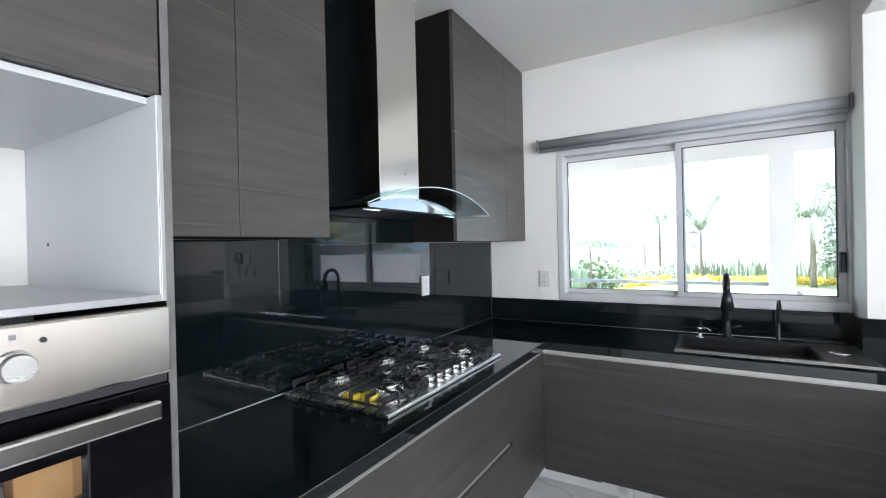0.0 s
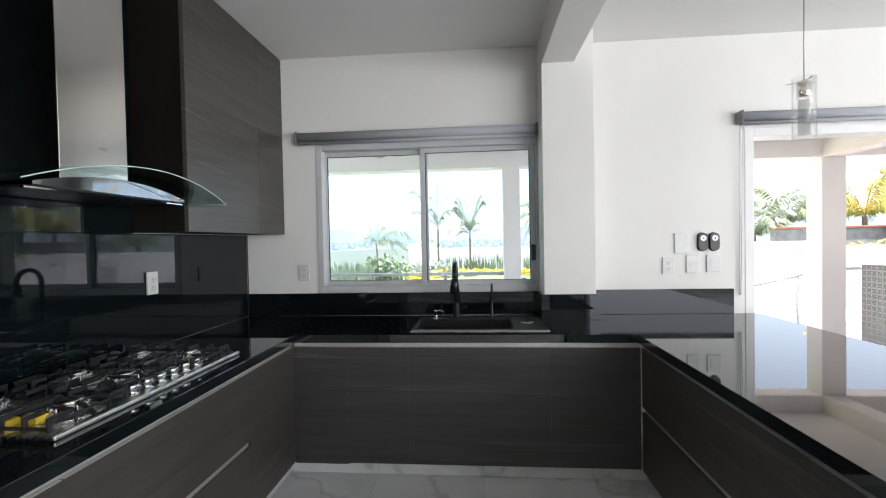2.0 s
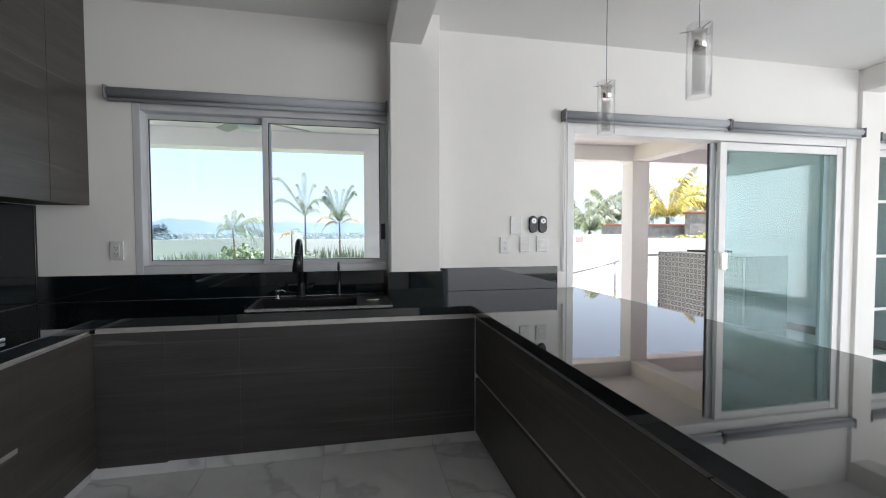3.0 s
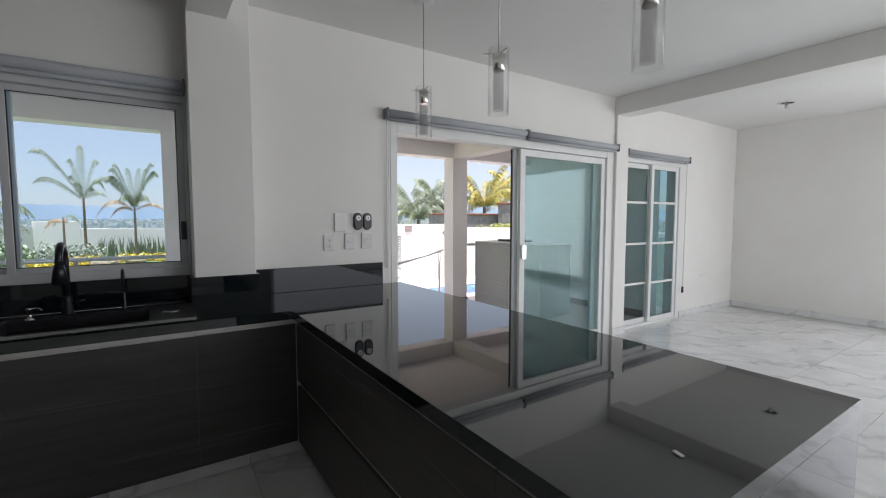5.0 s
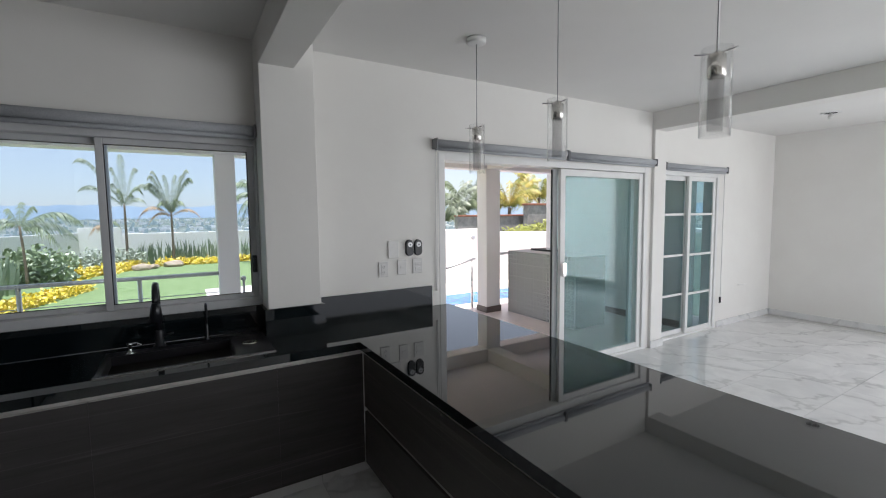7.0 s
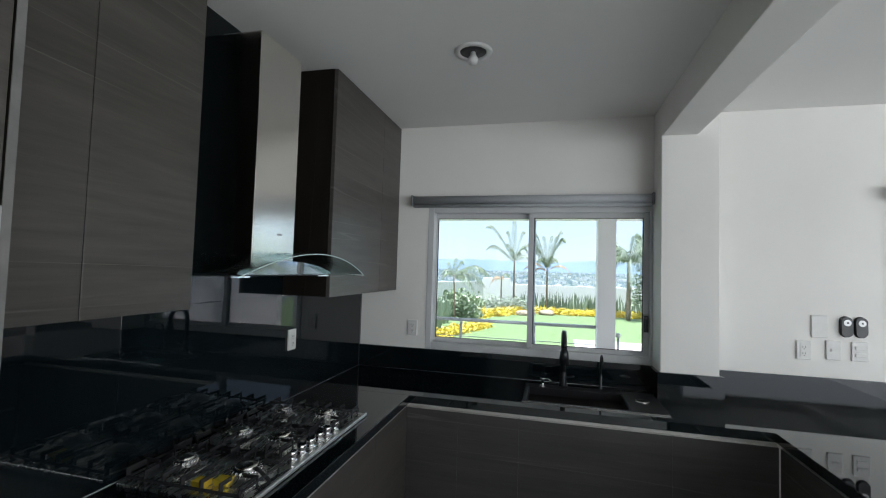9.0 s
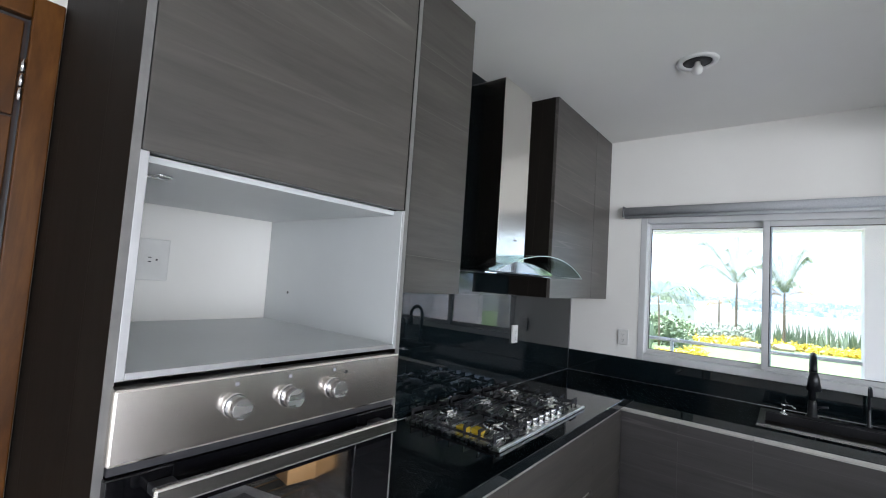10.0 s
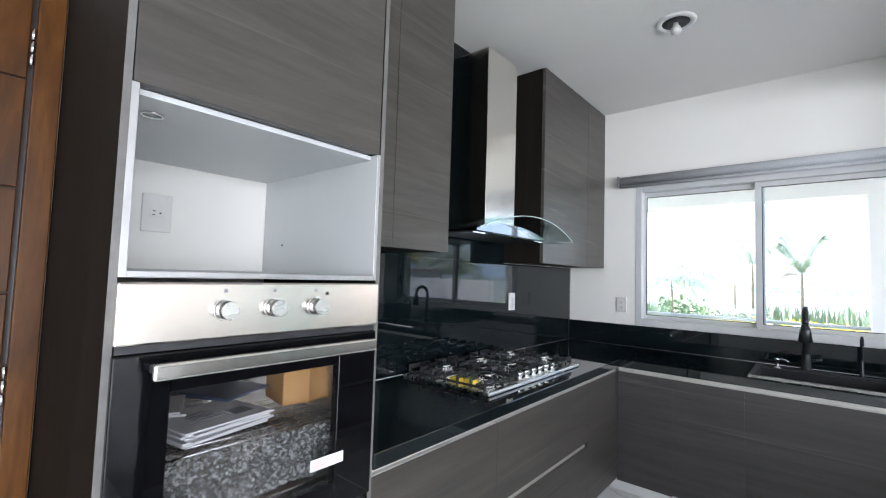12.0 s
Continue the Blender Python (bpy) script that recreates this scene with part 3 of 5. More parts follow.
for ya in (TY0 - 0.0005, TY1 - 0.0125):
    part("edge_strip", box(B(), TX - 0.0005, TX + 0.0015, ya, ya + 0.013, 0.002, CEILING_Z - 0.005), EDGE_GREY, tall, "paler grey front edge of the side panel")
NY0, NY1, NZ0, NZ1 = TY0 + 0.0135, TY1 - 0.0135, 1.304, 1.660
niche = part("niche_shelf", box(B(), 0.003, TX - 0.002, NY0 + 0.008, NY1 - 0.008, NZ0, NZ0 + 0.012, 0.001), MELAMINE, tall, "white melamine niche shelf")
part("niche_side", box(B(), 0.003, TX - 0.002, NY0, NY0 + 0.008, NZ0, NZ1, 0.001), MELAMINE, tall, "white melamine niche side")
part("niche_side", box(B(), 0.003, TX - 0.002, NY1 - 0.008, NY1, NZ0, NZ1, 0.001), MELAMINE, tall, "white melamine niche side")
part("niche_top", box(B(), 0.003, TX - 0.03, NY0 + 0.008, NY1 - 0.008, NZ1 - 0.012, NZ1, 0.001), MELAMINE, tall, "white melamine niche top")
bm = B()
box(bm, TX - 0.002, TX + 0.001, NY0 - 0.001, NY0 + 0.012, NZ0, NZ1, 0.001)
box(bm, TX - 0.002, TX + 0.001, NY0 + 0.012, NY1 - 0.008, NZ0 + 0.001, NZ0 + 0.0125, 0.001)
box(bm, TX - 0.002, TX + 0.001, NY1 - 0.006, NY1 + 0.002, NZ0, NZ1, 0.001)
part("edge_band", bm, ALU, niche, "pale metal edge strip")
part("dark_gap", box(B(), TX, TX + 0.0008, NY1 + 0.0022, NY1 + 0.008, NZ0, NZ1 - 0.002), BLACK_PLASTIC, tall, "dark gap beside the niche edge")
bm = B()
tube(bm, [(0.139, NY1 - 0.0095, 1.412), (0.139, NY1 - 0.0075, 1.412)], 0.004, 10)
part("screw_hole", bm, BLACK_PLASTIC, niche)
bm = B()
ring = [(0.50 + 0.02 * math.cos(a), NY0 + 0.07 + 0.02 * math.sin(a), NZ1 - 0.014) for a in (2 * math.pi * k / 16 for k in range(17))]
tube(bm, ring, 0.003, 6, caps=False)
part("cable_ring", bm, CHROME, niche)


def plate(name, axis, u, z, wu, wz, off, label, kind="outlet"):
    """A wall plate; axis x: on a wall facing +x at x=off, axis y: on a wall facing -y at y=off."""
    def slab(bm, u0, u1, z0, z1, d0, d1, bev=0.0):
        if axis == "x":
            box(bm, off + d0, off + d1, u0, u1, z0, z1, bev)
        else:
            box(bm, u0, u1, off - d1, off - d0, z0, z1, bev)
        return bm
    e = thing(name, (off, u, z) if axis == "x" else (u, off, z), label, "outlet" if kind in ("outlet", "single") else "switch", "wall plates")
    part("plate", slab(B(), u - wu / 2, u + wu / 2, z - wz / 2, z + wz / 2, 0, 0.011, 0.003), PLASTIC, e)
    if kind == "outlet":
        part("socket", slab(B(), u - wu * 0.24, u + wu * 0.24, z - wz * 0.32, z + wz * 0.32, 0.011, 0.0135, 0.001), PLASTIC, e)
        for dz in (-wz * 0.17, wz * 0.17):
            bm = B()
            for du in (-0.007, 0.007):
                slab(bm, u + du - 0.0015, u + du + 0.0015, z + dz - 0.005, z + dz + 0.005, 0.0135, 0.0142)
            slab(bm, u - 0.0025, u + 0.0025, z + dz - 0.015, z + dz - 0.010, 0.0135, 0.0142)
            part("slots", bm, BLACK_PLASTIC, e)
    elif kind == "single":
        part("socket", slab(B(), u - 0.02, u + 0.02, z - 0.013, z + 0.013, 0.011, 0.0125, 0.001), PLASTIC, e)
        bm = B()
        for dz in (-0.006, 0.006):
            slab(bm, u - 0.013, u - 0.005, z + dz - 0.0013, z + dz + 0.0013, 0.0125, 0.0131)
        slab(bm, u + 0.006, u + 0.011, z - 0.0025, z + 0.0025, 0.0125, 0.0131)
        part("slots", bm, BLACK_PLASTIC, e)
    elif kind == "switch":
        part("rocker", slab(B(), u - wu * 0.22, u + wu * 0.22, z - wz * 0.08, z + wz * 0.08, 0.011, 0.016, 0.002), PLASTIC, e)
    elif kind == "double":
        for dz in (-wz * 0.18, wz * 0.18):
            part("rocker", slab(B(), u - wu * 0.3, u + wu * 0.3, z + dz - wz * 0.1, z + dz + wz * 0.1, 0.011, 0.016, 0.002), PLASTIC, e)
    return e


plate("wall_outlet", "x", -3.04, 1.490, 0.082, 0.118, 0.001, "white single outlet inside the open cabinet niche", "single")
plate("wall_outlet", "x", -0.945, 1.160, 0.072, 0.115, 0.02, "white double outlet on the black granite backsplash")
plate("wall_outlet", "y", 0.440, 1.138, 0.075, 0.115, 0.0, "white outlet beside the kitchen window")
plate("wall_outlet", "y", 2.958, 1.154, 0.075, 0.115, 0.0, "white double outlet above the counter")
plate("light_switch", "y", 3.112, 1.162, 0.075, 0.115, 0.0, "white single light switch plate above the counter", "switch")
plate("light_switch", "y", 3.247, 1.163, 0.085, 0.115, 0.0, "white double light switch plate above the counter", "double")
plate("blank_plate", "y", 3.042, 1.301, 0.085, 0.135, 0.0, "white blank wall plate above the switches", "blank")
for u in (3.178, 3.252):
    e = thing("remote_holder", (u, -0.01, 1.307), "black oval fan remote on the white wall", "remote control", "two wall remotes")
    bm = B()
    pts = [(u + 0.033 * math.cos(a) * 1.0, 0.0, 1.307 + (0.033 * math.sin(a) + (0.031 if math.sin(a) > 0 else -0.031))) for a in (2 * math.pi * k / 28 for k in range(28))]
    lo = [bm.verts.new((x, -0.001, z)) for x, y, z in pts]
    hi = [bm.verts.new((u + (x - u) * 0.9, -0.022, 1.307 + (z - 1.307) * 0.94)) for x, y, z in pts]
    for k in range(28):
        bm.faces.new((lo[k], lo[(k + 1) % 28], hi[(k + 1) % 28], hi[k])).smooth = True
    bm.faces.new(hi)
    part("shell", bm, BLACK_PLASTIC, e)
    bm = B()
    tube(bm, [(u, -0.021, 1.332), (u, -0.0245, 1.332)], 0.019, 18)
    part("dial", bm, ALU, e, "grey round button pad")
    bm = B()
    tube(bm, [(u, -0.0244, 1.332), (u, -0.026, 1.332)], 0.006, 12)
    part("button", bm, BLACK_PLASTIC, e)

# ---- oven ----
DARK_STEEL = brushed("dark_turned_steel", (0.3, 0.29, 0.28), 0.22, (1, 1, 8))
OY0, OY1 = -3.275, -2.68
oven = thing("built_in_oven", (TX, -2.97, 0.73), "built-in stainless steel oven with black glass door", "oven")
box(bm := B(), TX - 0.01, TX + 0.018, OY0, OY1, 1.183, 1.296, 0.004)
panel = part("control_panel", bm, PANEL_STEEL, oven, "brushed stainless control panel")
bm = box(B(), TX - 0.02, TX + 0.008, OY0 + 0.004, OY1 - 0.004, 1.168, 1.182)
part("vent_gap", bm, BLACK_PLASTIC, oven)
OW = (-3.18, -2.80, 0.80, 1.092)
bm = B()
box(bm, TX - 0.012, TX + 0.014, OY0 + 0.001, OW[0], 0.735, 1.166, 0.003)
box(bm, TX - 0.012, TX + 0.014, OW[1], OY1 - 0.001, 0.735, 1.166, 0.003)
box(bm, TX - 0.0115, TX + 0.0135, OW[0], OW[1], OW[3], 1.166, 0.0)
box(bm, TX - 0.0115, TX + 0.0135, OW[0], OW[1], 0.735, OW[2], 0.0)
odoor = part("oven_door", bm, OVEN_BLACK, oven, "black glass oven door")
p = part("window_pane", box(B(), TX + 0.005, TX + 0.009, OW[0] - 0.002, OW[1] + 0.002, OW[2] - 0.002, OW[3] + 0.002), OVEN_GLASS, odoor)
p.visible_shadow = False
bm = B()
box(bm, 0.10, TX - 0.015, OY0 + 0.06, OY0 + 0.075, 0.76, 1.15)
box(bm, 0.10, TX - 0.015, OY1 - 0.075, OY1 - 0.06, 0.76, 1.15)
box(bm, 0.10, 0.115, OY0 + 0.075, OY1 - 0.075, 0.76, 1.15)
box(bm, 0.115, TX - 0.015, OY0 + 0.075, OY1 - 0.075, 0.76, 0.775)
box(bm, 0.115, TX - 0.015, OY0 + 0.075, OY1 - 0.075, 1.135, 1.15)
part("cavity", bm, STEEL, oven, "grey steel oven cavity")
bm = B()
box(bm, 0.684, 0.70, -3.225, -2.72, 1.125, 1.155, 0.004)
h = part("door_handle", bm, STEEL, odoor, "flat brushed steel bar handle")
for yh in (-3.20, -2.75):
    part("handle_mount", box(B(), TX + 0.013, 0.686, yh - 0.018, yh + 0.018, 1.132, 1.148, 0.003), BLACK_PLASTIC, odoor)
for yk in (-3.092, -2.986, -2.879):
    bm = B()
    tube(bm, [(TX + 0.018, yk, 1.241), (TX + 0.0215, yk, 1.241)], 0.0225, 26, 0.0215)
    k = part("knob", bm, CHROME, panel, "turned metal knob")
    bm = B()
    tube(bm, [(TX + 0.0215, yk, 1.241), (TX + 0.045, yk, 1.241)], 0.0195, 26, 0.0185)
    part("grip", bm, DARK_STEEL, k)
    bm = B()
    tube(bm, [(TX + 0.045, yk, 1.241), (TX + 0.0465, yk, 1.241)], 0.018, 26, 0.0175)
    part("knob_face", bm, HOB_STEEL, k, "spun steel knob face")
    bm = box(B(), TX + 0.0182, TX + 0.0189, yk - 0.0035, yk + 0.0035, 1.276, 1.283)
    part("printed_symbol", bm, INK, panel)
bm = B()
tube(bm, [(TX + 0.018, -2.848, 1.271), (TX + 0.0205, -2.848, 1.271)], 0.004, 12)
part("pilot_lamp", bm, BLACK_PLASTIC, panel)
bm = box(B(), TX + 0.014, TX + 0.0148, -2.87, -2.775, 0.845, 0.872)
for k in range(4):
    box(bm, TX + 0.0148, TX + 0.0152, -2.865, -2.782 - 0.02 * (k % 2), 0.8485 + 0.0055 * k, 0.8503 + 0.0055 * k, mi=1)
part("sticker", bm, [PAPER, PINK_INK], odoor, "white sticker with red printed lines")
# things stored in the oven
BLUE_COVER = vary(mat("blue_cover", (0.05, 0.07, 0.13), 0.4), (0.04, 0.055, 0.11), (0.08, 0.10, 0.17), 12)
random.seed(4)


def sheets(name, at, yaw, size, n, material, label, cat):
    bm = B()
    for k in range(n):
        bmesh.ops.create_cube(bm, size=1, matrix=pose(at[0] + random.uniform(-0.008, 0.008), at[1] + random.uniform(-0.008, 0.008), at[2] + 0.0045 * k, 0, 0, yaw + random.uniform(-5, 5)) @ Matrix.Diagonal((*size, 0.0042, 1)))
    return one(name, bm, material, label, cat)


RACK_Z = 0.945
sheets("manual_stack", (0.465, -3.03, RACK_Z + 0.005), 12, (0.17, 0.21), 7, PAPER, "loose stack of white printed manuals on the oven rack", "papers")
sheets("leaflet_stack", (0.36, -3.12, RACK_Z + 0.037), -20, (0.15, 0.12), 3, PAPER, "small white leaflets lying on the manuals", "papers")
sheets("booklet", (0.30, -2.93, RACK_Z + 0.038), 24, (0.17, 0.16), 2, BLUE_COVER, "dark blue booklets lying in the oven", "booklet")
bm = B()
bmesh.ops.create_cube(bm, size=1, matrix=pose(0.49, -2.975, RACK_Z + 0.0347, 0, 0, 12) @ Matrix.Diagonal((0.045, 0.05, 0.0014, 1)))
for k in range(4):
    bmesh.ops.create_cube(bm, size=1, matrix=pose(0.50 - 0.016 * k, -3.055, RACK_Z + 0.0347, 0, 0, 12) @ Matrix.Diagonal((0.005, 0.07 - 0.012 * (k % 2), 0.0014, 1)))
one("cover_print", bm, INK, "grey print on the top manual", "print")
bm = B()
bmesh.ops.create_cube(bm, size=1, matrix=pose(0.385, -2.765, RACK_Z + 0.0535, 0, 0, -8) @ Matrix.Diagonal((0.13, 0.115, 0.103, 1)))
bmesh.ops.bevel(bm, geom=bm.edges[:], offset=0.002, segments=1, affect="EDGES")
one("cardboard_box", bm, CARD, "small brown cardboard box on the oven rack", "box")
bm = B()
for k in range(12):
    tube(bm, [(0.14 + k * 0.042, OY0 + 0.078, RACK_Z), (0.14 + k * 0.042, OY1 - 0.078, RACK_Z)], 0.002, 6)
for yy in (OY0 + 0.08, OY1 - 0.08):
    tube(bm, [(0.12, yy, RACK_Z), (0.60, yy, RACK_Z)], 0.003, 6)
one("oven_rack", bm, CHROME, "chrome wire rack inside the oven", "rack")
# clear film wrapped round the lower trays, hanging in a crumpled front
bm = B()
NI, NJ = 40, 70
grid = []
for i in range(NI + 1):
    u = i / NI
    row = []
    for j in range(NJ + 1):
        y = -3.19 + 0.42 * j / NJ
        crumple = 0.014 * noise.noise((i * 0.22, j * 0.22, 3)) + 0.007 * noise.noise((i * 0.7, j * 0.7, 7))
        if u < 0.5:
            p3 = (0.40 + 0.36 * u, y, 0.930 + crumple * 0.4)
        else:
            p3 = (0.582 + crumple, y, 0.930 - 0.125 * (u - 0.5) * 2)
        row.append(bm.verts.new(p3))
    grid.append(row)
for i in range(NI):
    for j in range(NJ):
        bm.faces.new((grid[i][j], grid[i + 1][j], grid[i + 1][j + 1], grid[i][j + 1])).smooth = True
one("plastic_wrap", bm, BAG, "crumpled clear plastic wrap hanging over trays in the oven", "plastic wrap")
one("baking_tray", box(B(), 0.16, 0.58, OY0 + 0.08, OY1 - 0.08, 0.775, 0.79, 0.004), STEEL, "steel baking tray wrapped in plastic", "tray")

# ---- worktop and backsplash ----
top = thing("worktop", (1.4, -0.3, COUNTER - 0.045), "polished black granite worktop in a U shape", "worktop")
T0, T1 = COUNTER - 0.045, COUNTER
part("slab", box(B(), 0.002, 0.642, -2.664, -0.650, T0, T1, 0.003), GRANITE, top)
SX0, SX1, SY0, SY1 = 1.315, 2.062, -0.535, -0.165
for q in ((0.002, SX0, -0.650, -0.002), (SX1, 2.106, -0.650, -0.002), (SX0, SX1, -0.650, SY0), (SX0, SX1, SY1, -0.002), (2.106, 2.528, -0.650, -0.209)):
    part("slab", box(B(), *q, T0, T1), GRANITE, top)
part("slab", box(B(), 2.433, 3.533, -0.208, -0.002, T0, T1), GRANITE, top)
part("peninsula_slab", box(B(), 2.528, 3.533, -2.698, -0.208, T0, T1), GRANITE, top)
part("waterfall_end", box(B(), 2.529, 3.532, -2.698, -2.655, 0.0, T0 - 0.0005, 0.002), GRANITE, top)
bs = thing("backsplash", (0.3, 0, COUNTER), "polished black granite backsplash panels", "backsplash")
part("tall_panel", box(B(), 0.0, 0.019, -1.9615, -0.0005, T1 + 0.0005, 1.412, 0.001), SPLASH, bs)
part("tall_panel", box(B(), 0.0, 0.019, -2.664, -1.962, T1 + 0.0005, 1.4275, 0.001), SPLASH, bs)
part("hood_panel", box(B(), 0.0, 0.019, -1.961, -1.044, 1.4125, CEILING_Z - 0.003, 0.001), SPLASH, bs, "tall black granite panel behind the hood")
part("upstand", box(B(), 0.0195, 2.106, -0.02, -0.0005, T1 + 0.0005, 0.988, 0.0015), SPLASH, bs)
part("upstand", box(B(), 2.084, 2.106, -0.208, -0.0205, T1 + 0.0005, 0.9875, 0.0015), SPLASH, bs)
part("upstand", box(B(), 2.085, 2.454, -0.228, -0.2085, T1 + 0.0005, 0.992, 0.0015), SPLASH, bs)
part("upstand", box(B(), 2.4325, 2.4535, -0.208, -0.0205, T1 + 0.0005, 0.988, 0.0015), SPLASH, bs)
part("upstand", box(B(), 2.454, 3.37, -0.02, -0.0005, T1 + 0.0005, 0.994, 0.0015), SPLASH, bs)
part("end_upstand", box(B(), 0.02, 0.60, -2.664, -2.648, T1 + 0.0005, 0.925, 0.0015), SPLASH, bs)
bm = B()
tube(bm, [(0.021, -2.64, T1 + 0.001), (0.021, -0.02, T1 + 0.001)], 0.002, 6)
tube(bm, [(0.021, -0.022, T1 + 0.001), (0.021, -0.022, 1.41)], 0.0015, 6)
tube(bm, [(0.021, -0.022, T1 + 0.001), (2.07, -0.022, T1 + 0.001)], 0.0015, 6)
part("sealant_bead", bm, ALU, bs, "grey sealant line")

# ---- base cabinets ----
FT, FB = 0.753, 0.092


def base_unit(axis, a, b, plane, fronts, label, sign=1, depth=0.57, fb=FB):
    """A base unit from a to b along the run; fronts: heights at which the front is split."""
    def slab(bm, u0, u1, d0, d1, z0, z1, bev=0.0):
        lo, hi = sorted((plane + sign * d0, plane + sign * d1))
        if axis == "y":
            box(bm, lo, hi, u0, u1, z0, z1, bev)
        else:
            box(bm, u0, u1, lo, hi, z0, z1, bev)
        return bm
    w = WOOD_LEFT if axis == "y" else WOOD_BACK
    mid = 0.5 * (a + b)
    e = thing("base_cabinet", (plane, mid, 0) if axis == "y" else (mid, plane, 0), label, "cabinet", "kitchen cabinets")
    part("body", slab(B(), a + 0.001, b - 0.001, -depth, -0.025, FB + 0.002, T0 - 0.003), WOOD_SHADED, e)
    zs = [fb, *fronts, FT]
    for i, (z0, z1) in enumerate(zip(zs, zs[1:])):
        low = z0 + (0.018 if i else 0)
        part("drawer_front" if fronts else "cabinet_door", slab(B(), a + 0.0002, b - 0.0002, -0.022, 0, low, z1 - (0.012 if i + 2 < len(zs) else 0), 0.0007), w, e)
        if i:
            part("grip_profile", slab(B(), a + 0.002, b - 0.002, -0.024, -0.014, z0 - 0.011, z0 + 0.017), GRIP, e, "satin aluminium finger channel")
    bm = slab(B(), a + 0.0005, b - 0.0005, -0.024, -0.018, FT - 0.006, T0 - 0.002)
    slab(bm, a + 0.004, b - 0.004, -0.018, -0.003, FT + 0.0005, FT + 0.0035)
    part("grip_profile", bm, GRIP, e, "satin aluminium finger channel under the worktop")
    return e


base_unit("y", -2.664, -2.012, 0.62, [], "charcoal laminate base cabinet beside the oven tower")
base_unit("y", -2.012, -1.108, 0.62, [0.42], "charcoal laminate drawer cabinet under the hob")
base_unit("y", -1.108, -0.625, 0.62, [], "charcoal laminate corner cabinet door")
base_unit("x", 0.622, 0.935, -0.634, [], "charcoal laminate corner filler cabinet", sign=-1, fb=0.085)
base_unit("x", 0.935, 1.284, -0.634, [], "charcoal laminate base cabinet next to the sink", sign=-1)
base_unit("x", 1.284, 2.072, -0.634, [], "charcoal laminate sink base cabinet", sign=-1)
base_unit("x", 2.072, 2.548, -0.634, [], "charcoal laminate corner base cabinet", sign=-1)
base_unit("y", -1.53, -0.645, 2.55, [0.42], "charcoal laminate drawer cabinet in the peninsula", sign=-1)
base_unit("y", -2.31, -1.53, 2.55, [0.42], "charcoal laminate drawer cabinet in the peninsula", sign=-1)
base_unit("y", -2.654, -2.31, 2.55, [], "narrow charcoal laminate cabinet at the peninsula end", sign=-1)
structure("peninsula_back", box(B(), 3.125, 3.145, -2.654, -0.21, 0, T0 - 0.002, 0.002), WOOD_LEFT, "charcoal laminate back panel of the peninsula", "panel")

# ---- wall cabinets ----


def wall_cabinet(y0, y1, z0, doors, x1, label, seam=None):
    e = thing("wall_cabinet", (x1 / 2, 0.5 * (y0 + y1), z0), label, "cabinet", "kitchen cabinets")
    part("body", box(B(), 0.0, x1 - 0.022, y0, y1, z0 + (0.001), CEILING_Z - 0.004, 0.0015), WOOD_SHADED, e)
    for a, b in zip(doors, doors[1:]):
        part("cabinet_door", box(B(), x1 - 0.021, x1, a + 0.0012, b - 0.0012, z0, CEILING_Z - 0.006, 0.0015), WOOD_LEFT, e)
    return e


wall_cabinet(-1.043, -0.002, 1.415, [-1.043, -0.35, -0.002], 0.30, "charcoal laminate wall cabinet in the corner by the window")
wall_cabinet(-2.664, -1.962, 1.428, [-2.664, -2.31, -1.962], 0.30, "charcoal laminate wall cabinet between oven tower and hood")

# ---- hood ----
HOOD_STEEL = vary(mat("mirror_steel", (0.3, 0.3, 0.3), 0.05, 1.0), (0.24, 0.25, 0.26), (0.34, 0.34, 0.34), 5)
hood = thing("range_hood", (0.2, -1.505, 1.53), "stainless steel chimney hood with curved glass canopy", "range hood")
HY, HW = -1.503, 0.472
part("chimney", box(B(), 0.021, 0.318, -1.702, -1.42, 1.575, 2.508, 0.003), STEEL_V, hood, "tall polished steel chimney")
part("chimney_badge", box(B(), 0.318, 0.3195, -1.545, -1.515, 1.705, 1.713), INK, hood)


EDGE_GLASS = mat("polished_glass_edge", (0.62, 0.74, 0.74), 0.12)


def arch(y):
    t = (y - HY) / HW
    return 1.535 + 0.092 * (1 - t * t)


bm = B()
n = 28
rows = []
for k in range(n + 1):
    y = HY - HW + 2 * HW * k / n
    xf = 0.488 + 0.02 * (1 - ((y - HY) / HW) ** 2)
    z = arch(y)
    rows.append([bm.verts.new(p) for p in ((0.03, y, z), (xf, y, z), (xf, y, z + 0.006), (0.03, y, z + 0.006))])
for a, b in zip(rows, rows[1:]):
    for i in range(4):
        f = bm.faces.new((a[i], a[(i + 1) % 4], b[(i + 1) % 4], b[i]))
        f.smooth = i in (0, 2)
bm.faces.new(rows[0][::-1])
bm.faces.new(rows[-1])
canopy = part("glass_canopy", bm, HOOD_GLASS, hood, "curved clear glass canopy")
bm = B()
tube(bm, [(0.489 + 0.02 * (1 - (2 * k / n - 1) ** 2), HY - HW + 2 * HW * k / n, arch(HY - HW + 2 * HW * k / n) + 0.003) for k in range(n + 1)], 0.0020, 6)
part("glass_edge", bm, EDGE_GLASS, canopy, "pale polished glass edge")


def body_top(y):
    return 1.552 + 0.045 * (1 - ((y - HY) / BW) ** 2)


bm = B()
BW = 0.335
rows = []
for k in range(n + 1):
    y = HY - BW + 2 * BW * k / n
    rows.append([bm.verts.new(q) for q in ((0.025, y, 1.542), (0.37, y, 1.542), (0.37, y, body_top(y)), (0.025, y, body_top(y)))])
for a, b in zip(rows, rows[1:]):
    for i in range(4):
        bm.faces.new((a[i], a[(i + 1) % 4], b[(i + 1) % 4], b[i]))
